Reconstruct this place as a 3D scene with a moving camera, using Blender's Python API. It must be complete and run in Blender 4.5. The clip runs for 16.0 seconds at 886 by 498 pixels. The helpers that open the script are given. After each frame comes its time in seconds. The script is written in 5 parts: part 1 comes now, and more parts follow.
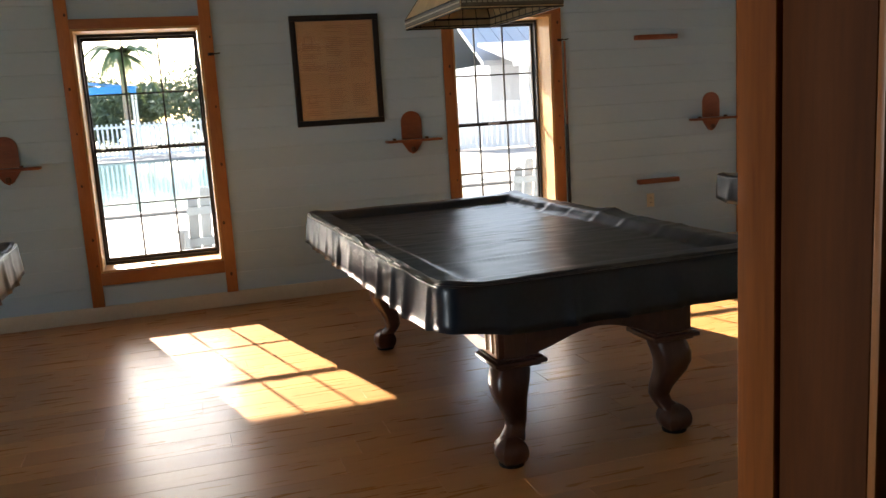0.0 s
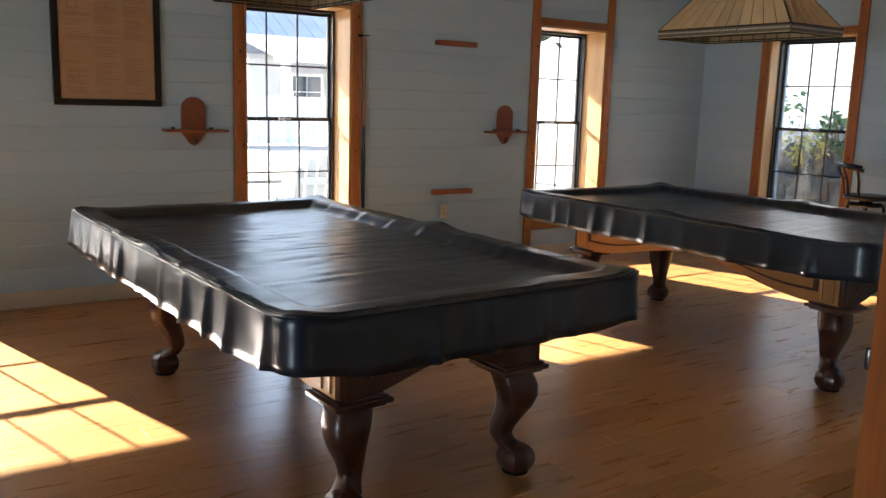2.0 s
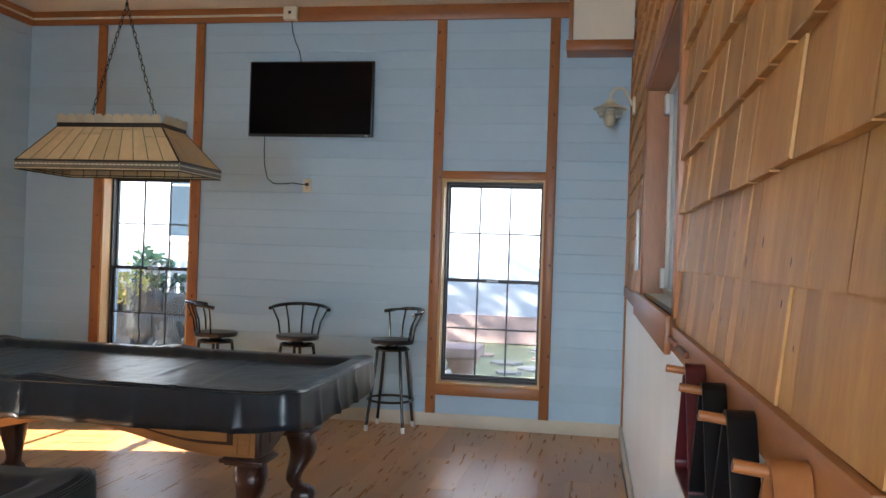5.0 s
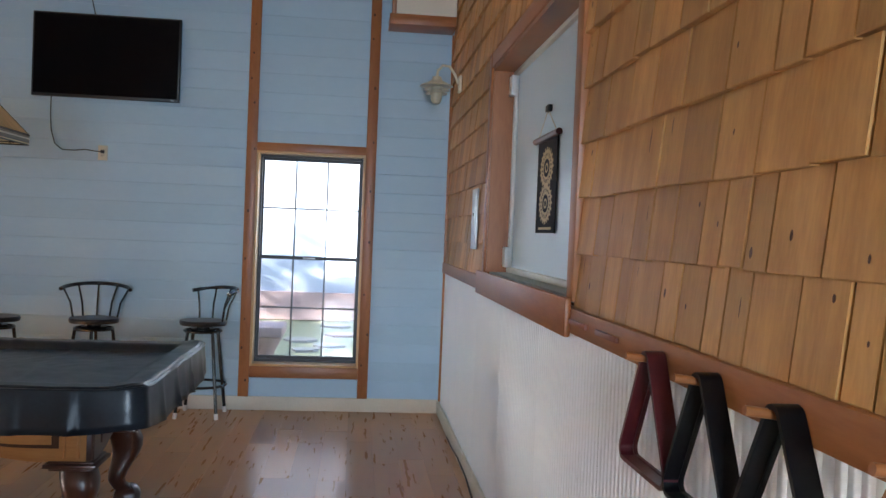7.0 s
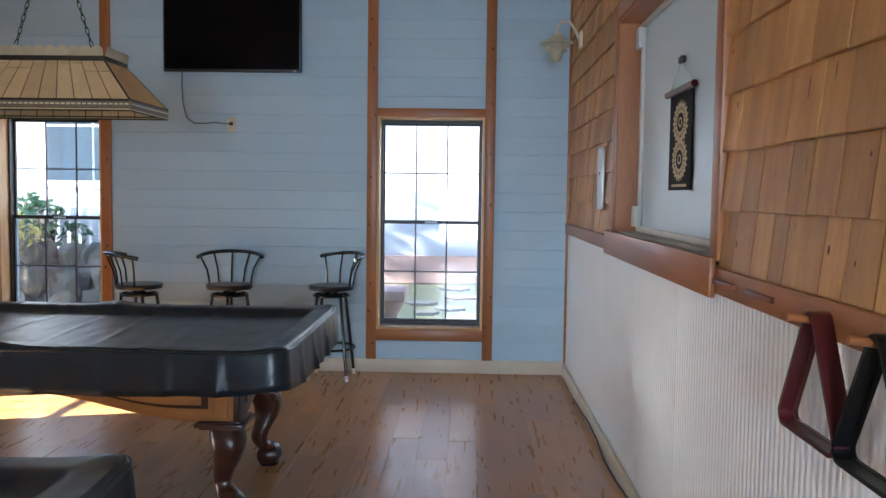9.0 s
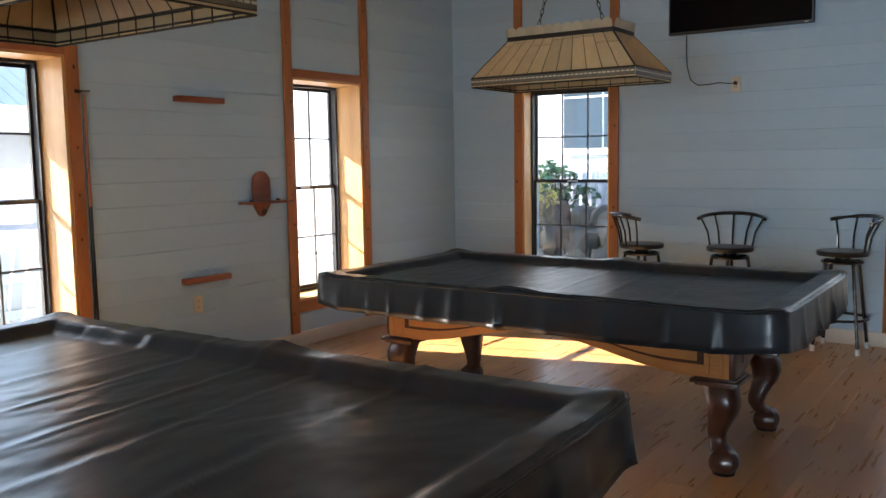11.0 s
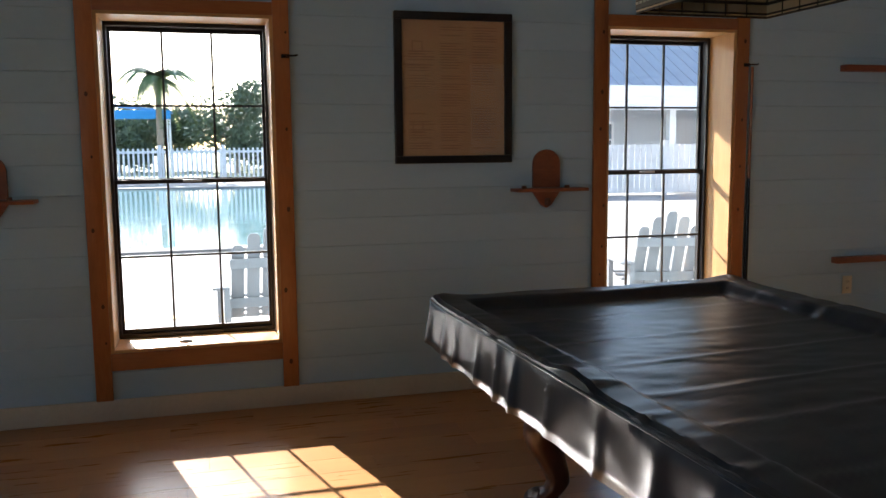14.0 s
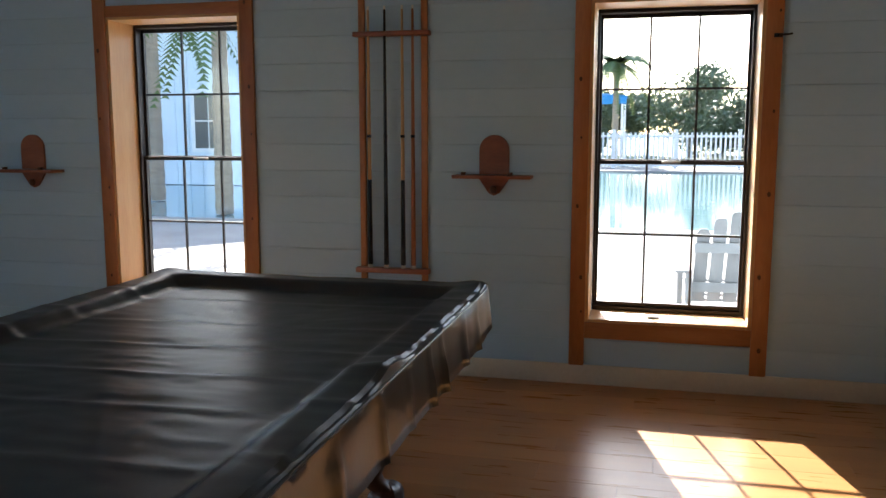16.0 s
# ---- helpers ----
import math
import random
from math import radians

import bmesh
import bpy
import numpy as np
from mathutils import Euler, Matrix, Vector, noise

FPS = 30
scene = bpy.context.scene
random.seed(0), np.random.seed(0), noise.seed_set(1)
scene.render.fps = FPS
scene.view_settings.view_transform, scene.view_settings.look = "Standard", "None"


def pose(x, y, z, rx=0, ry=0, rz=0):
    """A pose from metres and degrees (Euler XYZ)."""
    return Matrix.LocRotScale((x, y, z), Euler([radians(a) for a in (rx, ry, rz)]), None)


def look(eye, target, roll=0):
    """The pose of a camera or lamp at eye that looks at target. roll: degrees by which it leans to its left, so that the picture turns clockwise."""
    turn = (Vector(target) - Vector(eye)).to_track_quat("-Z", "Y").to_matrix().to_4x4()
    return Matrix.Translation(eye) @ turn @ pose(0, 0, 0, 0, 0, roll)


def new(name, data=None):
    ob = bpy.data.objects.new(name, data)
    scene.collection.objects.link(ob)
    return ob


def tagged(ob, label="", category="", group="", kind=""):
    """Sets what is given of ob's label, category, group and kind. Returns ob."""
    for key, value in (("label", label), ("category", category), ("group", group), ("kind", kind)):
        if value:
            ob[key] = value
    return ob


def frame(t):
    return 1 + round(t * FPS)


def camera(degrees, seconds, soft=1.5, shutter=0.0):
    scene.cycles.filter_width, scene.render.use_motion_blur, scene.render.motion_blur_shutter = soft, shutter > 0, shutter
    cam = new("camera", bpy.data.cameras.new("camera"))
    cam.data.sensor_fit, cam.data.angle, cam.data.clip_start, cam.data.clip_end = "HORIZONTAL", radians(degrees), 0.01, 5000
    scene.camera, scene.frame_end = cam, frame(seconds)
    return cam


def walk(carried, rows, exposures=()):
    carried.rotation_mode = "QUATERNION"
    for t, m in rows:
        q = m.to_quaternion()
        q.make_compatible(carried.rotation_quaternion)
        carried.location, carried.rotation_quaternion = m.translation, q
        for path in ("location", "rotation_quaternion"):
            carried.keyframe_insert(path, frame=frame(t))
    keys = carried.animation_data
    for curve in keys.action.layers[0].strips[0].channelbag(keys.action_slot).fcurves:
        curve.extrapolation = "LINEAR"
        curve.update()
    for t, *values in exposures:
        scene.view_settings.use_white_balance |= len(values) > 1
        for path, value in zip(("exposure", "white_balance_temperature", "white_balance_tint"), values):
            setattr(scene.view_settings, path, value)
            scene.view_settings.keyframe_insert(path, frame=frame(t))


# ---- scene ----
cam = camera(55.1, 16.0)
EXPOSURES = [(0.0, 2.72, 7000, 13), (1.0, 2.58, 6500, 12), (2.0, 3.05, 6450, 12), (2.5, 3.6, 6300, 12), (3.0, 3.78, 6250, 11), (4.0, 3.75, 6200, 11), (5.0, 3.6, 6250, 11), (7.5, 3.5, 5800, 11), (8.2, 3.45, 5800, 11), (10.5, 3.75, 6150, 11), (11.0, 3.3, 6200, 11), (11.5, 3.0, 6200, 11), (12.5, 2.98, 6250, 11), (13.5, 2.1, 6050, 11), (14.5, 2.27, 6050, 11), (16.0, 2.45, 6250, 12)]
PATH = [
    (0, (0.828, 1.267, 1.416), (1.397, 3.154, 1.077), -3.5),
    (0.5, (0.759, 1.342, 1.442), (1.321, 3.229, 1.092), -1.8),
    (1, (0.694, 1.503, 1.388), (1.448, 3.325, 1.052), -0.2),
    (1.5, (0.686, 1.68, 1.367), (1.623, 3.415, 1.028), 0.9),
    (2, (0.722, 1.868, 1.399), (1.825, 3.5, 1.053), 1.7),
    (2.5, (0.741, 2.036, 1.392), (2.046, 3.516, 1.063), 2.6),
    (3, (0.765, 2.23, 1.397), (2.29, 3.481, 1.067), 3.8),
    (3.5, (0.847, 2.359, 1.411), (2.513, 3.418, 1.09), 3.9),
    (4, (0.874, 2.439, 1.426), (2.688, 3.257, 1.227), 3.5),
    (4.5, (0.86, 2.552, 1.44), (2.765, 3.164, 1.421), 2.2),
    (5, (0.857, 2.638, 1.438), (2.826, 2.984, 1.449), 1.9),
    (7.5, (1.046, 3.134, 1.453), (3.028, 2.872, 1.414), 2.3),
    (7.8, (1.073, 3.156, 1.449), (3.052, 2.867, 1.404), 2.2),
    (8, (1.046, 3.189, 1.461), (3.026, 2.916, 1.396), 1.8),
    (10.5, (0.986, 3.095, 1.425), (2.775, 3.973, 1.247), 0.1),
    (11, (0.941, 3.115, 1.425), (2.576, 4.249, 1.217), -0.9),
    (11.5, (0.959, 3.13, 1.391), (2.429, 4.47, 1.18), -1.7),
    (12, (0.912, 3.105, 1.392), (2.22, 4.603, 1.178), -1.6),
    (12.5, (0.815, 3.156, 1.407), (1.962, 4.779, 1.18), -1.1),
    (13, (0.769, 3.188, 1.395), (1.729, 4.927, 1.163), -0.7),
    (13.5, (0.728, 3.207, 1.388), (1.484, 5.044, 1.155), -0.5),
    (14, (0.712, 3.202, 1.397), (1.241, 5.116, 1.154), -0.5),
    (14.5, (0.679, 3.189, 1.399), (0.98, 5.151, 1.151), -0.5),
    (15, (0.628, 3.165, 1.397), (0.695, 5.147, 1.14), -0.0),
    (15.5, (0.567, 3.151, 1.392), (0.376, 5.124, 1.122), 0.2),
    (16, (0.544, 3.132, 1.383), (0.069, 5.056, 1.11), 0.0),
]
walk(cam, [(t, look(eye, target, roll)) for t, eye, target, roll in PATH], EXPOSURES)

# ---- light ----
SUN_TO = Vector((0.262, -1.0, -0.537)).normalized()
sun = new("sun", bpy.data.lights.new("sun", "SUN"))
sun.data.energy, sun.data.angle, sun.data.color = 5.0, radians(0.5), (1.0, 0.95, 0.87)
sun.matrix_world = look((0, 30, 20), Vector((0, 30, 20)) + SUN_TO)
world = bpy.data.worlds.new("sky")
scene.world = world
world.use_nodes = True
wn = world.node_tree
sky = wn.nodes.new("ShaderNodeTexSky")
sky.sky_type, sky.sun_disc = "NISHITA", False
sky.sun_elevation, sky.sun_rotation = radians(27.4), radians(-14.7)
wn.links.new(sky.outputs[0], wn.nodes["Background"].inputs[0])
wn.nodes["Background"].inputs[1].default_value = 0.12


# fill lamp added behind the camera, in an unseen west opening, for the east wall
for spot, aim, w, h, watts in (((-4.62, 3.2, 1.3), (7.85, 2.6, 1.5), 1.2, 1.8, 6),):
    la = new("west_fill", bpy.data.lights.new("west_fill", "AREA"))
    la.data.shape, la.data.size, la.data.size_y, la.data.energy, la.data.color = "RECTANGLE", w, h, watts, (0.74, 0.87, 1.0)
    la.data.spread = radians(90)
    la.matrix_world = look(spot, aim)


# ---- materials ----
def surf(name, c1, c2=None, scale=3.0, rough=0.5, metal=0.0, bump=0.1, stretch=(1, 1, 1), rand=0.0, fine=60.0, coat=0.0, spec=0.5, grain=0.35, bump_dist=0.004):
    """Two scales of noise between two tones, with relief and a tone of its own for each object."""
    c2 = c2 or tuple(c * 0.8 for c in c1)
    m = bpy.data.materials.new(name)
    m.use_nodes = True
    n, l = m.node_tree.nodes, m.node_tree.links
    p = n["Principled BSDF"]
    tc, mp = n.new("ShaderNodeTexCoord"), n.new("ShaderNodeMapping")
    mp.inputs["Scale"].default_value = stretch
    info = n.new("ShaderNodeObjectInfo")
    shift = n.new("ShaderNodeVectorMath")
    shift.operation = "MULTIPLY_ADD"
    l.new(info.outputs["Random"], shift.inputs[0])
    shift.inputs[1].default_value = (37.0, 23.0, 51.0) if rand else (0, 0, 0)
    geo = n.new("ShaderNodeNewGeometry")
    l.new(geo.outputs["Position"], shift.inputs[2])
    l.new(shift.outputs[0], mp.inputs[0])
    a, b = n.new("ShaderNodeTexNoise"), n.new("ShaderNodeTexNoise")
    a.inputs["Scale"].default_value, b.inputs["Scale"].default_value = scale, fine
    a.inputs["Detail"].default_value, b.inputs["Detail"].default_value = 6, 4
    for q in (a, b):
        l.new(mp.outputs[0], q.inputs["Vector"])
    mixf = n.new("ShaderNodeMix")
    mixf.inputs[0].default_value = grain
    l.new(a.outputs[0], mixf.inputs[2]), l.new(b.outputs[0], mixf.inputs[3])
    ramp = n.new("ShaderNodeValToRGB")
    ramp.color_ramp.elements[0].position, ramp.color_ramp.elements[1].position = 0.32, 0.68
    ramp.color_ramp.elements[0].color, ramp.color_ramp.elements[1].color = (*c2, 1), (*c1, 1)
    l.new(mixf.outputs[0], ramp.inputs[0])
    out = ramp.outputs[0]
    if rand:
        hsv, mr = n.new("ShaderNodeHueSaturation"), n.new("ShaderNodeMapRange")
        mr.inputs["To Min"].default_value, mr.inputs["To Max"].default_value = 1 - rand, 1 + rand
        l.new(info.outputs["Random"], mr.inputs[0]), l.new(mr.outputs[0], hsv.inputs["Value"])
        l.new(out, hsv.inputs["Color"])
        out = hsv.outputs[0]
    l.new(out, p.inputs["Base Color"])
    rr = n.new("ShaderNodeMapRange")
    rr.inputs["To Min"].default_value, rr.inputs["To Max"].default_value = rough * 0.92, min(1.0, rough * 1.08)
    l.new(b.outputs[0], rr.inputs[0]), l.new(rr.outputs[0], p.inputs["Roughness"])
    p.inputs["Metallic"].default_value = metal
    p.inputs["Coat Weight"].default_value = coat
    p.inputs["Specular IOR Level"].default_value = spec
    if bump:
        bp = n.new("ShaderNodeBump")
        bp.inputs["Strength"].default_value, bp.inputs["Distance"].default_value = bump, bump_dist
        l.new(mixf.outputs[0], bp.inputs["Height"]), l.new(bp.outputs[0], p.inputs["Normal"])
    return m


def clear_glass(name, gloss=0.035, tint=(0.97, 0.98, 0.98)):
    m = bpy.data.materials.new(name)
    m.use_nodes = True
    n, l = m.node_tree.nodes, m.node_tree.links
    n.remove(n["Principled BSDF"])
    t, g, x = n.new("ShaderNodeBsdfTransparent"), n.new("ShaderNodeBsdfGlossy"), n.new("ShaderNodeMixShader")
    t.inputs[0].default_value, g.inputs["Roughness"].default_value, x.inputs[0].default_value = (*tint, 1), 0.02, gloss
    l.new(t.outputs[0], x.inputs[1]), l.new(g.outputs[0], x.inputs[2]), l.new(x.outputs[0], n["Material Output"].inputs[0])
    return m


def stained_glass(name, c, sheen=0.35):
    """Milky glass that lets some light through."""
    m = surf(name, c, tuple(q * 0.72 for q in c), 9, sheen, 0, 0.15, rand=0.14, fine=45)
    n, l = m.node_tree.nodes, m.node_tree.links
    t, x = n.new("ShaderNodeBsdfTranslucent"), n.new("ShaderNodeMixShader")
    t.inputs[0].default_value, x.inputs[0].default_value = (*c, 1), 0.35
    l.new(n["Principled BSDF"].outputs[0], x.inputs[1]), l.new(t.outputs[0], x.inputs[2])
    l.new(x.outputs[0], n["Material Output"].inputs[0])
    return m


M_PAINT = surf("pale_blue_paint", (0.43, 0.595, 0.73), (0.385, 0.555, 0.70), 1.3, 0.45, 0, 0.12, (0.4, 0.4, 1), 0.03, 40)
M_BACK = surf("wall_backing", (0.46, 0.58, 0.67), None, 2, 0.8)
M_CEDAR_TRIM = surf("stained_trim", (0.43, 0.17, 0.055), (0.29, 0.10, 0.03), 2.2, 0.38, 0, 0.2, (3, 3, 0.5), 0.12, 26)
M_CEDAR_H = surf("stained_trim_level", (0.43, 0.17, 0.055), (0.29, 0.10, 0.03), 2.2, 0.38, 0, 0.2, (0.5, 0.5, 4), 0.12, 26)
M_PINE = surf("pine_lining", (0.66, 0.40, 0.16), (0.52, 0.28, 0.09), 2.0, 0.4, 0, 0.15, (4, 4, 0.4), 0.08, 22)
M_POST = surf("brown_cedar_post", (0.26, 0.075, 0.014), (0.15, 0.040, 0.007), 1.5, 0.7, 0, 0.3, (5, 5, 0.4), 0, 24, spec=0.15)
# lining board of the doorway: much the post's grain in a darker brown
M_DARKBOARD = surf("dark_brown_board", (0.11, 0.034, 0.009), (0.065, 0.019, 0.005), 1.8, 0.7, 0, 0.25, (5, 5, 0.4), 0, 24, spec=0.15)
M_KNOT = surf("knot", (0.10, 0.035, 0.012), None, 20, 0.5)
M_BRONZE = surf("dark_bronze_sash", (0.028, 0.022, 0.02), None, 12, 0.42, 0.2, 0.05)
M_MUNTIN = surf("dark_muntin", (0.05, 0.045, 0.042), None, 12, 0.45)
M_GLASS = clear_glass("window_glass")
M_SCREENMESH = clear_glass("insect_mesh", 0.0, (0.76, 0.76, 0.77))
M_BASE = surf("cream_base", (0.66, 0.60, 0.50), (0.56, 0.50, 0.41), 3, 0.45, 0, 0.08)
M_CEIL = surf("cream_ceiling", (0.80, 0.75, 0.63), (0.74, 0.69, 0.57), 2, 0.7, 0, 0.15)
M_FLOOR = surf("laminate_plank", (0.48, 0.235, 0.082), (0.375, 0.175, 0.057), 1.3, 0.28, 0, 0.0, (0.35, 3.5, 1), 0.14, 9, 0.0, 0.45, 0.3, 0.0006)
M_FLOORGAP = surf("floor_joint", (0.07, 0.04, 0.02), None, 4, 0.7)
M_FLOORJOINT = surf("plank_joint", (0.27, 0.13, 0.045), None, 4, 0.6)
M_SHINGLE = surf("cedar_shingle", (0.62, 0.335, 0.105), (0.41, 0.19, 0.048), 2.6, 0.5, 0, 0.35, (5, 5, 0.7), 0.2, 24)
M_CORR = surf("galvanised_sheet", (0.92, 0.955, 0.99), (0.86, 0.91, 0.96), 3, 0.30, 0.2, 0.0, rand=0.03)
M_VINYL = surf("black_vinyl", (0.012, 0.020, 0.030), (0.007, 0.012, 0.019), 6, 0.31, 0, 0.12, fine=60, grain=0.45, spec=0.42, bump_dist=0.0027)
M_MAHOG = surf("dark_mahogany", (0.075, 0.028, 0.016), (0.038, 0.014, 0.009), 3, 0.32, 0, 0.06, (4, 4, 0.6), 0.1, 22, 0.15)
M_HONEY = surf("honey_apron_wood", (0.50, 0.27, 0.095), (0.36, 0.17, 0.055), 3, 0.3, 0, 0.12, (3, 0.5, 4), 0.05, 22, 0.2)
M_BLACKWOOD = surf("black_painted_wood", (0.012, 0.012, 0.013), None, 8, 0.35)
M_SHELF = surf("red_brown_wood", (0.30, 0.10, 0.045), (0.20, 0.06, 0.028), 3, 0.4, 0, 0.15, (1, 1, 4), 0.12, 24)
M_BLACKMETAL = surf("black_enamel", (0.012, 0.012, 0.014), None, 10, 0.22, 0, 0.03, coat=0.4)
M_SEATPAD = surf("black_seat_vinyl", (0.018, 0.018, 0.02), None, 14, 0.3, 0, 0.15)
M_WHITE = surf("white_plastic", (0.78, 0.77, 0.73), (0.7, 0.69, 0.65), 6, 0.4, 0, 0.03)
M_IVORY = surf("ivory_plastic", (0.72, 0.66, 0.52), None, 6, 0.4, 0, 0.03)
M_SCREEN = surf("dark_screen", (0.003, 0.003, 0.004), None, 3, 0.25, 0, 0.0, spec=0.08)
M_CASE = surf("dark_case", (0.014, 0.014, 0.015), None, 20, 0.45)
M_PAPER = surf("tan_paper", (0.62, 0.40, 0.24), (0.54, 0.34, 0.19), 2.5, 0.6, 0, 0.04)
M_INK = surf("faded_ink", (0.44, 0.26, 0.15), None, 5, 0.7)
M_LEAD = surf("dark_lead_came", (0.035, 0.025, 0.016), None, 10, 0.5, 0.4)
M_AMBER = stained_glass("amber_glass", (0.82, 0.63, 0.36))
M_PEARL = stained_glass("pearl_glass", (0.80, 0.74, 0.58))
M_BEADBAND = surf("grey_beaded_glass", (0.20, 0.165, 0.11), (0.13, 0.105, 0.07), 20, 0.4, 0, 0.1)
M_CHAIN = surf("dark_chain", (0.05, 0.045, 0.04), None, 20, 0.4, 0.8)
M_CUEWOOD = surf("maple_cue", (0.60, 0.38, 0.19), None, 4, 0.3, 0, 0.03, (2, 2, 0.3), 0.1)
M_CUEBLACK = surf("black_cue", (0.012, 0.012, 0.014), None, 6, 0.25)
M_CUERED = surf("russet_cue", (0.36, 0.13, 0.05), None, 6, 0.3)
M_MAROON = surf("maroon_plastic", (0.10, 0.015, 0.018), None, 8, 0.3, 0, 0.05)
M_BLACKPLASTIC = surf("black_plastic", (0.007, 0.007, 0.008), None, 8, 0.4, 0, 0.05, spec=0.25)
M_HATCH = surf("pale_blue_panel", (0.64, 0.79, 0.90), (0.60, 0.75, 0.86), 1.5, 0.35, 0, 0.03)
M_VELVET = surf("black_velvet", (0.014, 0.012, 0.014), None, 20, 0.85)
M_GOLD = surf("gold_print", (0.62, 0.46, 0.20), None, 30, 0.5)
M_GREYPLATE = surf("brushed_plate", (0.55, 0.56, 0.56), None, 12, 0.35, 0.6)
M_CREAMLAMP = surf("cream_enamel", (0.78, 0.72, 0.55), None, 6, 0.3, 0, 0.03)
M_PLASTER = surf("plain_plaster", (0.62, 0.64, 0.64), None, 2, 0.8)
# outside
M_DECK = surf("pale_paving", (0.42, 0.38, 0.33), (0.30, 0.265, 0.23), 1.2, 0.8, 0, 0.2, fine=14)
M_EARTH = surf("dry_grass_ground", (0.30, 0.30, 0.17), (0.22, 0.22, 0.12), 0.4, 0.9, 0, 0.3, fine=9)
M_YELLOW = surf("yellow_paint", (0.70, 0.52, 0.10), None, 5, 0.6)
M_WATER = surf("pool_water", (0.24, 0.38, 0.39), (0.17, 0.31, 0.33), 0.5, 0.06, 0, 0.25, (1, 3, 1), 0, 2.5, bump_dist=0.02)
M_FENCE = surf("white_vinyl_fence", (0.80, 0.80, 0.80), None, 4, 0.45, 0, 0.02)
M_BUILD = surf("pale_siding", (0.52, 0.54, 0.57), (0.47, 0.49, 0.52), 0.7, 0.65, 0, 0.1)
M_BLUEBUILD = surf("blue_grey_siding", (0.62, 0.69, 0.75), (0.57, 0.64, 0.70), 0.8, 0.6, 0, 0.1)
M_ROOF = surf("grey_metal_roof", (0.40, 0.41, 0.43), (0.33, 0.34, 0.36), 1, 0.65, 0, 0.1)
M_DARKPANE = surf("dark_window_pane", (0.05, 0.07, 0.09), None, 3, 0.08)
M_TRUNK = surf("palm_trunk", (0.34, 0.28, 0.22), (0.22, 0.18, 0.14), 5, 0.9, 0, 0.5, (1, 1, 4))
M_FROND = surf("palm_frond", (0.12, 0.17, 0.05), (0.07, 0.11, 0.03), 4, 0.5, 0, 0.1)
M_LEAF = surf("tree_leaf", (0.12, 0.15, 0.08), (0.08, 0.11, 0.055), 2, 0.6, 0, 0.1)
M_SHRUB = surf("bright_shrub_leaf", (0.07, 0.14, 0.045), (0.045, 0.10, 0.03), 3, 0.5)
M_FLOWER = surf("yellow_shrub_leaf", (0.5, 0.42, 0.08), None, 3, 0.5)
M_ROCK = surf("grey_rock", (0.20, 0.18, 0.15), (0.055, 0.05, 0.042), 3, 0.85, 0, 0.6, rand=0.2, fine=16)
M_PINKSTONE = surf("pink_stone", (0.52, 0.35, 0.30), (0.42, 0.28, 0.24), 4, 0.8, 0, 0.3)
M_CHAIRGREY = surf("weathered_grey_slat", (0.25, 0.25, 0.26), None, 4, 0.6, 0, 0.2, rand=0.08)
M_CANVAS = surf("blue_canvas", (0.03, 0.26, 0.62), None, 3, 0.7)


# ---- helpers for building ----
def box(bm, x0, x1, y0, y1, z0, z1, bevel=0.0):
    v = [bm.verts.new((x, y, z)) for x in (x0, x1) for y in (y0, y1) for z in (z0, z1)]
    f = [bm.faces.new([v[i] for i in q]) for q in ((0, 1, 3, 2), (4, 6, 7, 5), (0, 4, 5, 1), (2, 3, 7, 6), (0, 2, 6, 4), (1, 5, 7, 3))]
    if bevel:
        bmesh.ops.bevel(bm, geom=list({e for q in f for e in q.edges}), offset=bevel, segments=2, profile=0.5, affect="EDGES")
    return bm


def boxm(*a, bevel=0.0):
    return box(bmesh.new(), *a, bevel=bevel)


def rings(bm, loops, caps=True, closed=True):
    """Skin between loops of points of equal count."""
    rows = [[bm.verts.new(p) for p in loop] for loop in loops]
    n = len(rows[0])
    for a, b in zip(rows, rows[1:]):
        for i in range(n if closed else n - 1):
            j = (i + 1) % n
            bm.faces.new((a[i], a[j], b[j], b[i]))
    if caps and closed:
        bm.faces.new(rows[0][::-1]), bm.faces.new(rows[-1])
    return bm


def turned(bm, profile, seg=20, at=(0, 0)):
    """A turned body from (radius, height) pairs."""
    return rings(bm, [[(at[0] + r * math.cos(2 * math.pi * i / seg), at[1] + r * math.sin(2 * math.pi * i / seg), z) for i in range(seg)] for r, z in profile])


def tube(bm, pts, r, seg=8, r2=None):
    """A round bar along points."""
    pts = [Vector(p) for p in pts]
    loops, side = [], None
    for i, p in enumerate(pts):
        d = (pts[min(i + 1, len(pts) - 1)] - pts[max(i - 1, 0)]).normalized()
        if side is None:
            side = d.orthogonal().normalized()
        side = (side - d * side.dot(d)).normalized()
        up = d.cross(side)
        q = r if r2 is None else r + (r2 - r) * i / (len(pts) - 1)
        loops.append([p + (side * math.cos(2 * math.pi * k / seg) + up * math.sin(2 * math.pi * k / seg)) * q for k in range(seg)])
    return rings(bm, loops)


def finish(name, bm, material, smooth=True):
    bmesh.ops.recalc_face_normals(bm, faces=bm.faces)
    me = bpy.data.meshes.new(name)
    bm.to_mesh(me)
    bm.free()
    me.materials.append(material)
    if smooth:
        me.polygons.foreach_set("use_smooth", [True] * len(me.polygons))
        me.set_sharp_from_angle(angle=radians(38))
    return me


def part(name, bm, material, parent, label=""):
    ob = new(name, finish(name, bm, material))
    ob.parent = parent
    return tagged(ob, label)


def piece(name, mesh, parent, m):
    ob = new(name, mesh)
    ob.parent, ob.matrix_basis = parent, m
    return ob


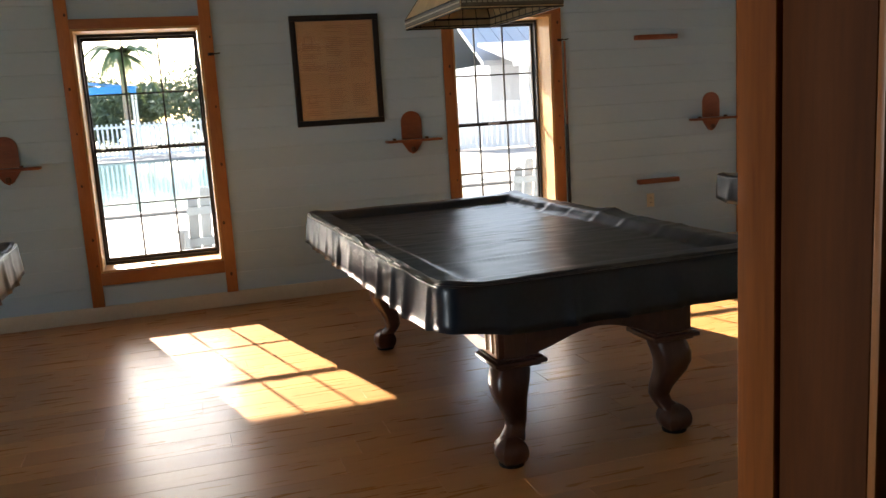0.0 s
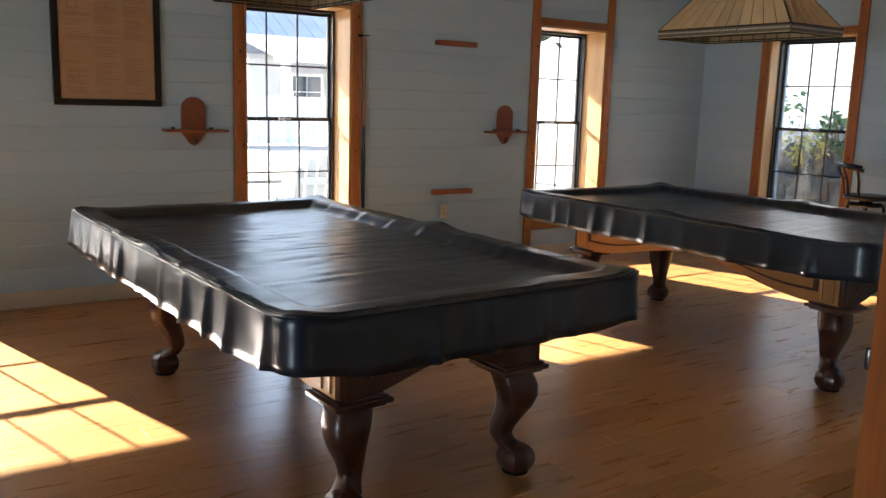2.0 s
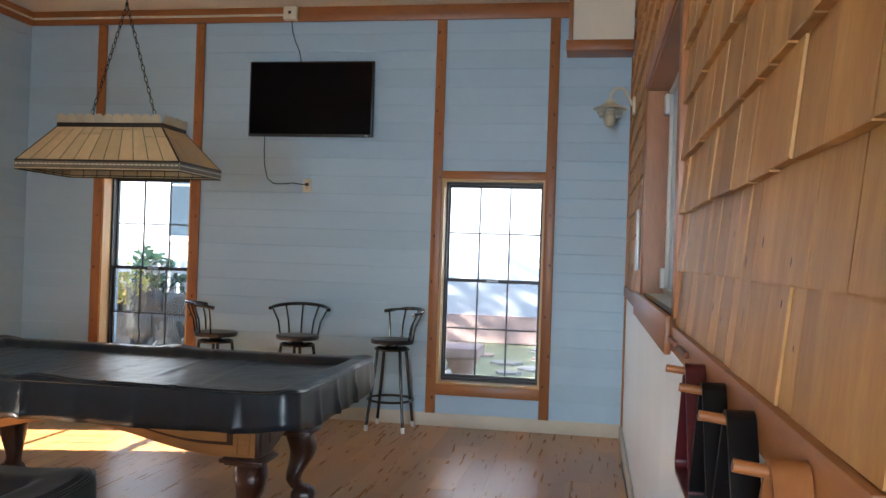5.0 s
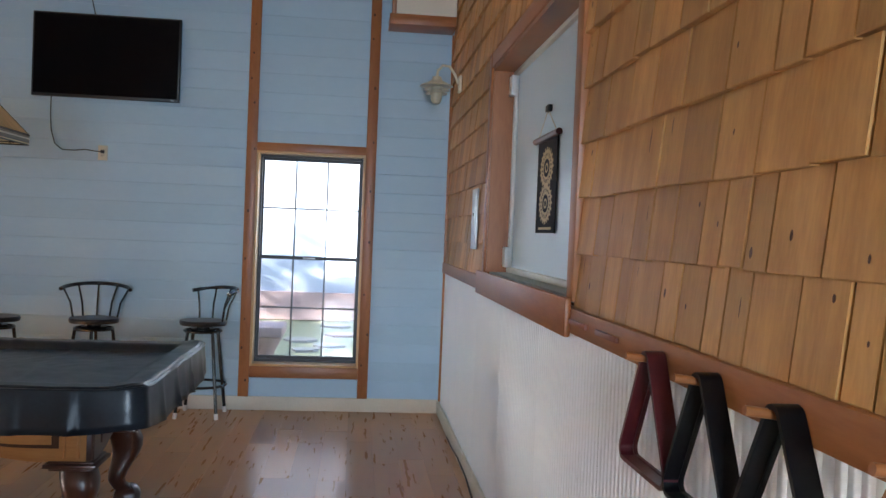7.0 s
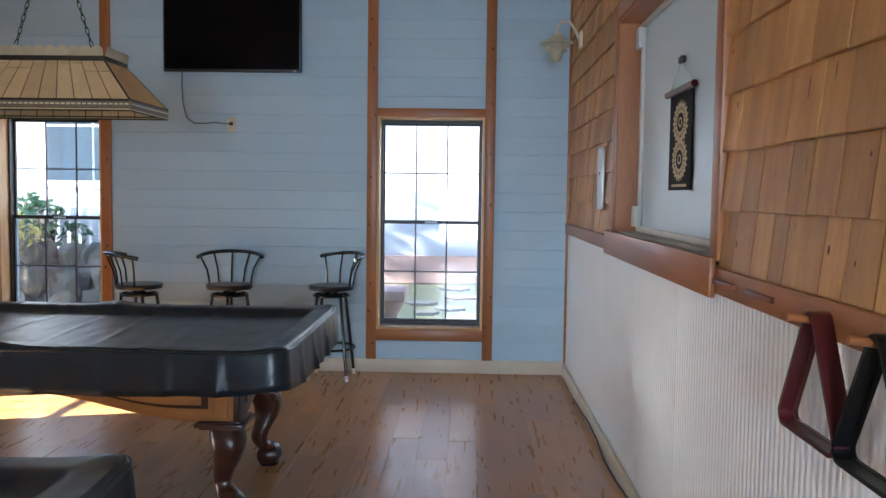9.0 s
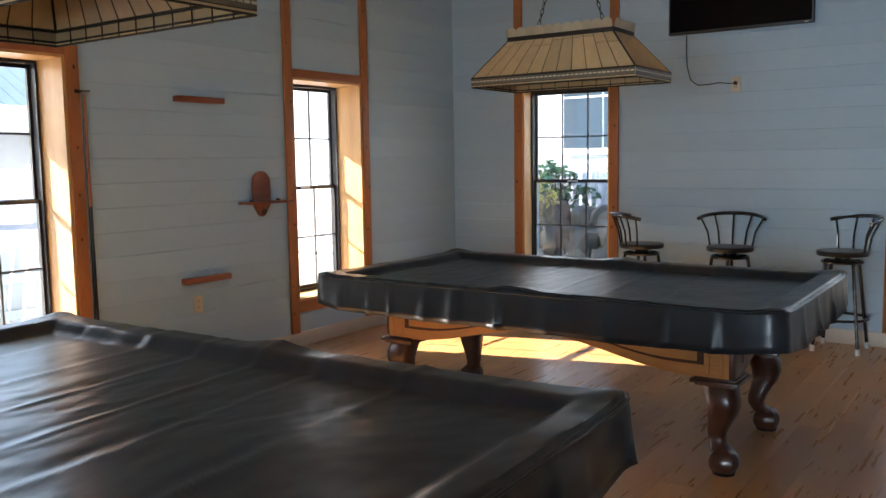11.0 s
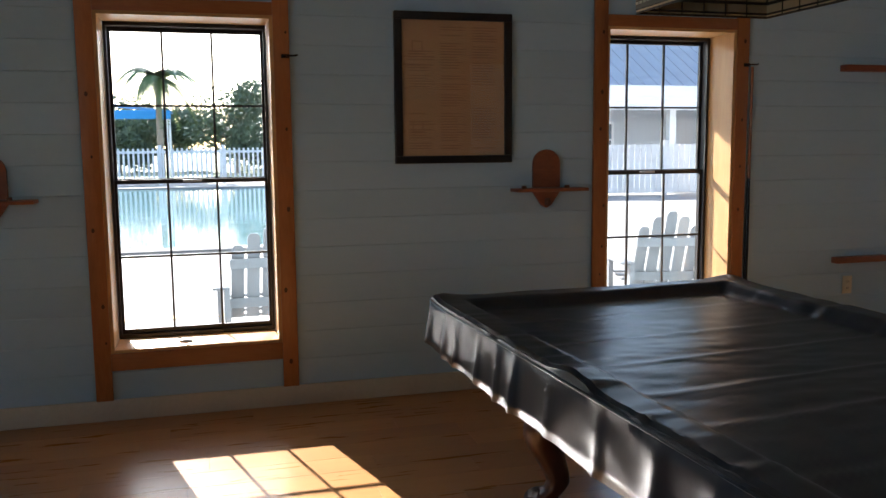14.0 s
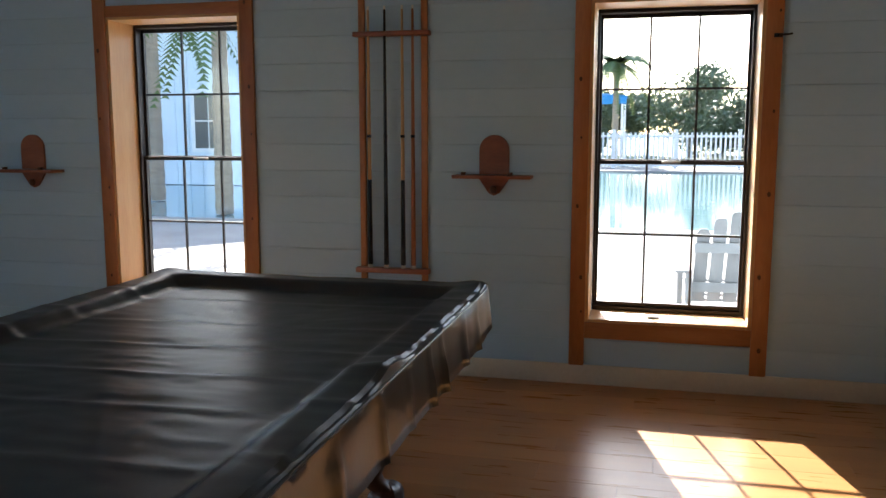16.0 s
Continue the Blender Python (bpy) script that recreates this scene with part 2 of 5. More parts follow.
def thing(name, label, category, at=(0, 0, 0), turn=0, group="", kind=""):
    ob = new(name)
    ob.matrix_basis = pose(*at, 0, 0, turn)
    return tagged(ob, label, category, group, kind)


def setting(name, bm, material, label):
    return tagged(new(name, finish(name, bm, material)), label, "", "", "structure")


def panel(bm, axis, u0, u1, z0, z1, v0, v1, holes):
    """A wall slab along axis 'x' or 'y' with rectangular holes (u0, u1, z0, z1)."""
    cuts = sorted({u0, u1, *[q for h in holes for q in h[:2] if u0 < q < u1]})
    for a, b in zip(cuts, cuts[1:]):
        spans, z = [], z0
        for h in sorted((h for h in holes if h[0] < (a + b) / 2 < h[1]), key=lambda h: h[2]):
            if h[2] > z:
                spans.append((z, h[2]))
            z = h[3]
        if z < z1:
            spans.append((z, z1))
        for p, q in spans:
            box(bm, *((a, b, v0, v1) if axis == "x" else (v0, v1, a, b)), p, q)
    return bm


# ---- the shell of the room ----
NY, EX, SY, WX, TOP = 7.757, 7.85, 2.35, -4.6, 3.52
SILL, HEAD = 0.352, 2.065
NORTH = (-2.247, 0.636, 3.382, 6.050)
EAST = (6.56, 3.46)
HALVES = {-2.247: 0.442, 0.636: 0.432, 3.382: 0.425, 6.050: 0.405, 6.56: 0.43, 3.46: 0.43}
nholes = [(c - HALVES[c], c + HALVES[c], SILL, HEAD) for c in NORTH]
eholes = [(c - HALVES[c], c + HALVES[c], SILL, HEAD) for c in EAST]
HATCH = (3.79, 5.66, 1.26, 2.39)
DOOR = (-0.55, 1.640, 0.0, 2.5)
wall_n = setting("wall_north", panel(bmesh.new(), "x", WX - 0.3, EX + 0.3, -0.1, TOP + 0.3, NY + 0.014, NY + 0.36, nholes), M_BACK, "pale blue painted horizontal board wall with windows")
wall_e = setting("wall_east", panel(bmesh.new(), "y", -1.2, NY + 0.014, -0.1, TOP + 0.3, EX + 0.014, EX + 0.3, eholes), M_BACK, "pale blue painted horizontal board wall with a television")
wall_w = setting("wall_west", panel(bmesh.new(), "y", -1.2, NY + 0.014, -0.1, TOP + 0.3, WX - 0.3, WX, [(2.6, 3.8, 0.4, 2.2)]), M_PAINT, "plain pale blue painted wall")
wall_s = setting("wall_south", panel(bmesh.new(), "x", WX, EX + 0.014, -0.1, TOP + 0.3, 2.11, SY - 0.012, [HATCH, DOOR]), M_PLASTER, "wall with cedar shingles above and corrugated metal below")
setting("wall_entry", boxm(WX, EX, -1.5, -1.2, -0.1, TOP + 0.3), M_PLASTER, "plain pale plaster wall of the entry")
setting("ceiling", boxm(WX - 0.3, EX + 0.3, -1.5, NY + 0.36, TOP, TOP + 0.2), M_CEIL, "cream painted flat ceiling")
floor = setting("floor", boxm(WX, EX + 0.014, -1.2, NY + 0.014, -0.16, -0.0018), M_FLOORJOINT, "brown glossy laminate plank floor")

# baseboards
for nm, b in (("baseboard", (WX, EX, NY - 0.016, NY - 0.001, 0, 0.11)), ("baseboard", (EX - 0.016, EX - 0.001, SY + 0.02, NY - 0.016, 0, 0.11)), ("baseboard", (1.70, EX - 0.017, SY + 0.012, SY + 0.032, 0, 0.10))):
    bm = boxm(*b, bevel=0.004)
    setting(nm, bm, M_BASE, "cream painted baseboard")

# crown boards with a pale conduit
for nm, b in (("crown_trim", (WX, EX, NY - 0.03, NY - 0.001, 3.395, TOP)), ("crown_trim", (EX - 0.03, EX - 0.001, SY + 0.5, NY - 0.03, 3.395, TOP))):
    setting(nm, boxm(*b, bevel=0.003), M_CEDAR_H, "orange stained wooden crown board")
bm = tube(bmesh.new(), [(EX - 0.04, 5.2, 3.45), (EX - 0.04, NY - 0.05, 3.45)], 0.011)
conduit = thing("conduit", "cream painted conduit along the crown board", "conduit")
part("pipe", bm, M_IVORY, conduit)
part("pipe", tube(bmesh.new(), [(EX - 0.05, NY - 0.04, 3.45), (7.21, NY - 0.04, 3.45), (7.21, NY - 0.04, 3.3)], 0.011), M_IVORY, conduit)
jb = thing("junction_box", "ivory junction box on the crown board", "box", (EX - 0.055, 5.25, 3.40))
part("body", boxm(-0.03, 0.024, -0.06, 0.06, 0, 0.115, bevel=0.006), M_IVORY, jb)
part("knockout", boxm(-0.036, -0.031, -0.014, 0.014, 0.045, 0.073, bevel=0.002), M_CASE, jb, "dark round socket")
mb = thing("junction_box", "small ivory box on the pale blue wall", "box", (7.21, NY - 0.02, 3.17))
part("body", boxm(-0.05, 0.05, -0.03, 0.019, 0, 0.13, bevel=0.006), M_IVORY, mb)


def knots(bm, axis, u, v, z0, z1, w, rng):
    z = z0 + rng.uniform(0.1, 0.3)
    while z < z1:
        a, r = u + rng.uniform(-0.3, 0.3) * w, rng.uniform(0.005, 0.010)
        loop = [(r * math.cos(k * math.pi / 4), 1.5 * r * math.sin(k * math.pi / 4)) for k in range(8)]
        pts = [(a + p, v, z + q) if axis == "x" else (v, a + p, z + q) for p, q in loop]
        bm.faces.new([bm.verts.new(p) for p in pts])
        z += rng.uniform(0.16, 0.5)


def window(n, axis, c, v, depth):
    """A sash window with its stained trim; v is the wall's face, the room lies towards -v."""
    rng, HALF = random.Random(n), HALVES[c]
    win = tagged(new("window_%d" % n), "dark bronze sash window with twelve panes and orange stained trim", "window", "", "structure")

    def b(u0, u1, d0, d1, z0, z1, bevel=0.0):
        return boxm(*((c + u0, c + u1, v + d0, v + d1) if axis == "x" else (v + d0, v + d1, c + u0, c + u1)), z0, z1, bevel=bevel)
    T = 0.082
    for s in (-1, 1):
        a, e = sorted((s * HALF, s * (HALF + T)))
        tr = part("trim", b(a, e, -0.024, -0.001, 0.108, 3.394, 0.003), M_CEDAR_TRIM, win)
        kb = bmesh.new()
        knots(kb, axis, c + s * (HALF + T / 2), v - 0.0252, 0.12, 3.38, T, rng)
        part("knot", kb, M_KNOT, tr)
        a, e = sorted((s * (HALF - 0.018), s * HALF))
        part("jamb", b(a, e, -0.012, 0.105, SILL, HEAD), M_PINE, win, "light pine jamb board")
        a, e = sorted((s * (HALF - 0.014), s * HALF))
        part("jamb", b(a, e, 0.109, depth, SILL, HEAD), M_PINE, win, "light pine jamb board")
    part("trim", b(-HALF, HALF, -0.021, -0.001, HEAD, HEAD + 0.066, 0.003), M_CEDAR_H, win)
    part("trim", b(-HALF, HALF, -0.021, -0.001, SILL - 0.09, SILL, 0.003), M_CEDAR_H, win)
    part("head_lining", b(-HALF + 0.018, HALF - 0.018, -0.012, depth, HEAD - 0.016, HEAD), M_PINE, win)
    part("window_sill", b(-HALF + 0.018, HALF - 0.018, -0.014, depth, SILL, SILL + 0.018, 0.003), M_PINE, win, "light pine sill")
    g, z0, z1, zm = HALF - 0.018, SILL + 0.018, HEAD - 0.016, 1.208
    fr = bmesh.new()
    for a in ((-g, -g + 0.014, z0, z1), (g - 0.014, g, z0, z1), (-g + 0.014, g - 0.014, z0, z0 + 0.022), (-g + 0.014, g - 0.014, z1 - 0.02, z1)):
        q = (c + a[0], c + a[1], v + depth - 0.055, v + depth + 0.03) if axis == "x" else (v + depth - 0.055, v + depth + 0.03, c + a[0], c + a[1])
        box(fr, *q, a[2], a[3])
    part("window_frame", fr, M_BRONZE, win, "dark bronze metal frame")
    for nm, p0, p1, dd in (("upper_sash", zm, z1 - 0.02, 0.008), ("lower_sash", z0 + 0.022, zm + 0.018, -0.024)):
        sb = bmesh.new()
        w = g - 0.014
        for a in ((-w, -w + 0.014, p0, p1), (w - 0.014, w, p0, p1), (-w + 0.014, w - 0.014, p0, p0 + 0.024), (-w + 0.014, w - 0.014, p1 - 0.022, p1)):
            q = (c + a[0], c + a[1], v + depth + dd, v + depth + dd + 0.022) if axis == "x" else (v + depth + dd, v + depth + dd + 0.022, c + a[0], c + a[1])
            box(sb, *q, a[2], a[3])
        sash = part(nm, sb, M_BRONZE, win)
        iw, i0, i1 = w - 0.014, p0 + 0.024, p1 - 0.022
        mb_ = bmesh.new()
        for u in (-iw / 3, iw / 3):
            q = (c + u - 0.006, c + u + 0.006, v + depth + dd + 0.004, v + depth + dd + 0.018) if axis == "x" else (v + depth + dd + 0.004, v + depth + dd + 0.018, c + u - 0.006, c + u + 0.006)
            box(mb_, *q, i0, i1)
        zc = (i0 + i1) / 2
        q = (c - iw, c + iw, v + depth + dd + 0.003, v + depth + dd + 0.019) if axis == "x" else (v + depth + dd + 0.003, v + depth + dd + 0.019, c - iw, c + iw)
        box(mb_, *q, zc - 0.006, zc + 0.006)
        part("muntin", mb_, M_MUNTIN, sash)
        for k in range(3):
            for r in range(2):
                u0, u1 = -iw + 2 * iw / 3 * k + 0.006, -iw + 2 * iw / 3 * (k + 1) - 0.006
                s0, s1 = (i0, zc - 0.006) if r == 0 else (zc + 0.006, i1)
                pane = part("pane", b(u0, u1, depth + dd + 0.009, depth + dd + 0.012, s0, s1), M_GLASS, sash)
                pane.visible_shadow = False
    if axis == "y":
        w = g - 0.014
        scr = part("insect_screen", b(-w, w, depth + 0.034, depth + 0.036, z0 + 0.022, zm), M_SCREENMESH, win, "fine grey insect screen")
        scr.visible_shadow = False
    if n == 2:
        part("sill_catch", b(-0.10, -0.035, 0.07, 0.10, SILL + 0.0182, SILL + 0.030, 0.004), M_GREYPLATE, win, "small metal catch on the sill")
    part("latch", b(-0.05, 0.05, depth - 0.04, depth - 0.024, zm + 0.004, zm + 0.016, 0.003), M_GREYPLATE, win, "pale metal sash latch")


for i, c in enumerate(NORTH):
    window(i + 1, "x", c, NY, 0.30)
for i, c in enumerate(EAST):
    window(i + 5, "y", c, EX, 0.18)

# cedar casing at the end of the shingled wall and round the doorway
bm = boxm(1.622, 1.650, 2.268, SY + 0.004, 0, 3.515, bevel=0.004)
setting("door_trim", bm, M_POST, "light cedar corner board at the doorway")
setting("door_trim", boxm(1.632, 1.6399, 2.10, 2.267, 0, 3.515, bevel=0.002), M_DARKBOARD, "dark brown doorway lining board")
setting("door_trim", boxm(1.632, 1.74, 2.085, 2.099, 0, 3.515, bevel=0.003), M_CEDAR_TRIM, "dark stained doorway casing board")
setting("door_trim", boxm(1.6515, 1.70, SY - 0.011, SY + 0.012, 0, 3.515, bevel=0.003), M_CEDAR_TRIM, "stained cedar corner board")

catch = thing("door_catch", "small dark metal catch on the doorway board", "catch", (1.640, SY + 0.0043, 1.115))
part("plate", boxm(-0.012, 0.010, 0, 0.008, 0, 0.026, bevel=0.003), M_BLACKMETAL, catch)

# soffit box in the corner
sof = tagged(new("soffit_box"), "cream boxed soffit with stained wood edging in the corner", "soffit", "", "structure")
part("panel", boxm(7.60, EX - 0.002, SY + 0.02, 2.84, 3.15, TOP - 0.002), M_CEIL, sof)
part("edging", boxm(7.575, EX - 0.002, SY + 0.02, 2.89, 3.07, 3.15, bevel=0.004), M_CEDAR_H, sof)
part("edging", boxm(7.585, 7.63, 2.84, 2.875, 3.15, TOP - 0.002, bevel=0.004), M_CEDAR_TRIM, sof)


# ---- pool tables ----
def outline(hx, hy, r, n=60):
    """A rounded rectangle, counter-clockwise, with even steps on its straight sides."""
    pts = []
    k = 8
    cs = [(hx - r, hy - r, 0), (-hx + r, hy - r, 90), (-hx + r, -hy + r, 180), (hx - r, -hy + r, 270)]
    for i, (cx, cy, a0) in enumerate(cs):
        for j in range(k):
            a = radians(a0 + 90 * j / (k - 1))
            pts.append(Vector((cx + r * math.cos(a), cy + r * math.sin(a))))
        nx, ny, na = cs[(i + 1) % 4]
        p, q = pts[-1], Vector((nx + r * math.cos(radians(na)), ny + r * math.sin(radians(na))))
        m = n if i in (0, 2) else n * 2
        for j in range(1, m):
            pts.append(p.lerp(q, j / m))
    return pts


TX, TY = 0.695, 1.235


def cover_mesh(seed, hem):
    """A vinyl cover that sags between the rails and falls in pleats."""
    rng = random.Random(seed)
    bm = bmesh.new()
    loops = []
    base = outline(TX, TY, 0.07)
    n = len(base)
    normals = []
    for i in range(n):
        d = (base[(i + 1) % n] - base[i - 1]).normalized()
        normals.append(Vector((d.y, -d.x)))
    arc = [0.0]
    for i in range(1, n + 1):
        arc.append(arc[-1] + (base[i % n] - base[i - 1]).length)
    total = arc[-1]
    pleats = []
    s = 0.0
    while s < total:
        pleats.append((s, rng.uniform(0.006, 0.022), rng.uniform(0.014, 0.04)))
        s += rng.uniform(0.13, 0.3)

    def fold(s):
        v = 0.0
        for c, a, w in pleats:
            d = (s - c + total / 2) % total - total / 2
            if abs(d) < 3 * w:
                v += a * math.exp(-(d / w) ** 2) * (1 if d > 0 else 0.6)
        return v

    pockets = [Vector((sx * TX, sy * TY)) for sx in (-1, 1) for sy in (-1, 1)] + [Vector((-TX, 0)), Vector((TX, 0))]

    def top(p, z):
        f = sum(math.exp(-((p - q).length / 0.10) ** 2) for q in pockets)
        w = noise.noise((p.x * 2.2, p.y * 2.2, seed * 7.0)) * 0.005 + noise.noise((p.x * 5, p.y * 13, seed * 3.0)) * 0.0026 + noise.noise((p.x * 14, p.y * 30, seed * 2.0)) * 0.0016
        crease = 0.0
        for yc in (-0.62, -0.3, -0.05, 0.22, 0.5, 0.85):
            d = p.y - yc - 0.03 * math.sin(p.x * 3)
            crease += 0.0034 * math.exp(-(d / 0.014) ** 2) - 0.002 * math.exp(-((d - 0.04) / 0.03) ** 2)
        return z + 0.022 * f + w + crease
    insets = [0.685 - 0.022 * i for i in range(25)] + [0.14, 0.125, 0.11, 0.095, 0.08, 0.065, 0.05, 0.035, 0.022, 0.012, 0.005]
    flat, lip = 0.772, 0.812
    for d in insets:
        t = min(1.0, max(0.0, (0.17 - d) / 0.07))
        z = flat + (lip - flat) * t * t * (3 - 2 * t)
        if d < 0.02:
            z -= 0.008
        r = max(0.004, 0.07 - d * 0.38)
        o = outline(TX - d, TY - d, min(r, TX - d - 0.002))
        if d == insets[0]:
            o = [Vector((0.0, p.y)) for p in o]
        loops.append([(p.x, p.y, top(p, z)) for p in o])
    for k, zz in enumerate((0.0, 0.14, 0.35, 0.6, 0.82, 1.0)):
        loop = []
        for i in range(n):
            s_ = arc[i]
            corner = min((base[i] - q).length for q in pockets[:4])
            depth = hem - 0.03 * math.exp(-(corner / 0.16) ** 2) + 0.009 * noise.noise((s_ * 3.0, seed, 2.0))
            out = 0.004 + fold(s_) * (0.15 + zz) + 0.012 * zz + 0.006 * noise.noise((s_ * 6, zz * 3, seed))
            p = base[i] + normals[i] * out
            loop.append((p.x, p.y, 0.797 + 0.014 * math.exp(-(corner / 0.1) ** 2) * (1 - zz) - depth * zz))
        loops.append(loop)
    rings(bm, loops, caps=False)
    bmesh.ops.remove_doubles(bm, verts=bm.verts, dist=0.0004)
    return finish("table_cover", bm, M_VINYL)


def apron(bm, axis, half, face, thick, zt, zb, arch):
    """A board with an arched lower edge."""
    m, a, b = 28, [], []
    for i in range(m + 1):
        u = -half + 2 * half * i / m
        q = abs(u) / half
        z = zb + arch * (0.5 + 0.5 * math.cos(math.pi * min(1, q / 0.86))) if q < 0.86 else zb
        a.append((u, z))
    for d in (face, face - thick):
        b.append([((u, d, z) if axis == "x" else (d, u, z)) for u, z in a])
        b.append([((u, d, zt) if axis == "x" else (d, u, zt)) for u, z in a])
    v = [[bm.verts.new(p) for p in row] for row in b]
    for i in range(m):
        for p, q in ((0, 1), (1, 3), (3, 2), (2, 0)):
            bm.faces.new((v[p][i], v[p][i + 1], v[q][i + 1], v[q][i]))
    for i in (0, m):
        bm.faces.new((v[0][i], v[1][i], v[3][i], v[2][i]))
    return bm


def leg_mesh():
    """A carved cabriole leg that bows outwards towards +x +y, with a claw-and-ball foot."""
    bm = bmesh.new()
    secs = [(0.405, 0.006, 0.070), (0.385, 0.012, 0.074), (0.35, 0.022, 0.075), (0.31, 0.026, 0.070), (0.27, 0.020, 0.062), (0.23, 0.006, 0.053), (0.19, -0.008, 0.045), (0.155, -0.014, 0.039), (0.13, -0.006, 0.038), (0.10, 0.018, 0.048)]
    loops = []
    for z, off, h in secs:
        loop = []
        for k in range(20):
            a = 2 * math.pi * k / 20
            e = 0.62
            x = math.copysign(abs(math.cos(a)) ** e, math.cos(a)) * h
            y = math.copysign(abs(math.sin(a)) ** e, math.sin(a)) * h
            loop.append((off + x, off + y, z))
        loops.append(loop)
    return rings(bm, loops)


def foot_mesh():
    bm = bmesh.new()
    loops = []
    for i in range(11):
        t = i / 10
        z = 0.012 + 0.105 * t
        r = 0.066 * math.sqrt(max(0.08, 1 - (2 * t - 0.85) ** 2 * 0.75))
        loops.append([(0.03 + (r + 0.010 * max(0, math.cos(4 * a)) ** 2) * math.cos(a + math.pi / 4), 0.03 + (r + 0.010 * max(0, math.cos(4 * a)) ** 2) * math.sin(a + math.pi / 4), z) for a in [2 * math.pi * k / 32 for k in range(32)]])
    return rings(bm, loops)


def pool_table(at, turn, label, group):
    t = thing("pool_table", label, "pool table", at, turn, group)
    part("bed", boxm(-TX + 0.03, TX - 0.03, -TY + 0.03, TY - 0.03, 0.68, 0.755, bevel=0.01), M_MAHOG, t)
    LX, LY = 0.345, 0.885
    for s in (-1, 1):
        ap = part("side_apron", apron(bmesh.new(), "y", LY + 0.06, s * (LX + 0.085), s * 0.035, 0.69, 0.44, 0.12), M_HONEY, t, "brown arched wooden side panel")
        part("inlay", apron(bmesh.new(), "y", LY - 0.05, s * (LX + 0.0875), s * 0.0022, 0.66, 0.50, 0.105), M_MAHOG, ap, "dark inset line")
        part("inlay_field", apron(bmesh.new(), "y", LY - 0.08, s * (LX + 0.0895), s * 0.0018, 0.645, 0.515, 0.10), M_HONEY, ap)
        ep = part("end_apron", apron(bmesh.new(), "x", LX + 0.06, s * (LY + 0.085), s * 0.035, 0.69, 0.445, 0.075), M_MAHOG, t)
        part("moulding", apron(bmesh.new(), "x", LX - 0.03, s * (LY + 0.092), s * 0.007, 0.545, 0.50, 0.04), M_MAHOG, ep)
        for q in (-1, 1):
            m = Matrix.Translation((s * LX, q * LY, 0)) @ Matrix.Diagonal((s, q, 1, 1))
            lb = leg_mesh()
            lb.transform(m)
            leg = part("leg", lb, M_MAHOG, t)
            fb = foot_mesh()
            fb.transform(m)
            part("claw_foot", fb, M_MAHOG, leg)
            part("pad", turned(bmesh.new(), [(0.05, 0.0), (0.052, 0.012)], 16, (s * (LX + 0.03), q * (LY + 0.03))), M_BLACKPLASTIC, leg)
            cb = bmesh.new()
            for h, z0, z1 in ((0.090, 0.405, 0.418), (0.108, 0.418, 0.436), (0.094, 0.436, 0.446)):
                box(cb, s * LX - h, s * LX + h, q * LY - h, q * LY + h, z0, z1, 0.004)
            part("cap", cb, M_MAHOG, leg)
            bb = boxm(s * LX - 0.083, s * LX + 0.083, q * LY - 0.083, q * LY + 0.083, 0.446, 0.69, bevel=0.006)
            part("corner_block", bb, M_MAHOG, t)
            for d in (-0.03, 0.03):
                part("trim_bar", boxm(s * (LX + 0.085) - 0.006, s * (LX + 0.085) + 0.006, q * LY + d - 0.006, q * LY + d + 0.006, 0.46, 0.62, bevel=0.002), M_HONEY, t)
    for s in (-1, 1):
        part("pocket_drop", turned(bmesh.new(), [(0.02, 0.60), (0.026, 0.63), (0.024, 0.69)], 12, (s * 0.55, 0)), M_BLACKPLASTIC, t)
    return t


TABLES = ((2.262, 5.150, 2.2, 0.025), (5.050, 5.115, 0.0, 0.025), (-0.745, 5.045, 0.0, 0.0))
for i, (x, y, turn, shift) in enumerate(TABLES):
    pool_table((x + shift, y, 0), turn, "dark carved wooden pool table with claw feet under a cover", "pool tables")
    cov = tagged(new("table_cover", cover_mesh(i + 1, 0.172)), "black creased vinyl cover draped over the pool table", "table cover", "pool table covers")
    cov.matrix_basis = pose(x, y, 0, 0, 0, turn)
    rim = outline(TX + 0.004, TY + 0.004, 0.074)
    rim = [(p.x, p.y, 0.799 + 0.014 * math.exp(-(min((p - Vector((a * TX, b * TY))).length for a in (-1, 1) for b in (-1, 1)) / 0.1) ** 2)) for p in rim]
    part("piping", tube(bmesh.new(), rim + rim[:1], 0.0042, 6), M_VINYL, cov, "raised piping along the edge")
    sol = cov.modifiers.new("thickness", "SOLIDIFY")
    sol.thickness, sol.offset = 0.003, -1


# ---- hanging lamps ----
def quad_slab(bm, a, b, c, d, t):
    a, b, c, d = map(Vector, (a, b, c, d))
    n = (b - a).cross(d - a).normalized() * t
    lo, hi = [bm.verts.new(p) for p in (a, b, c, d)], [bm.verts.new(p + n) for p in (a, b, c, d)]
    bm.faces.new(lo[::-1]), bm.faces.new(hi)
    for i in range(4):
        j = (i + 1) % 4
        bm.faces.new((lo[i], lo[j], hi[j], hi[i]))
    return bm


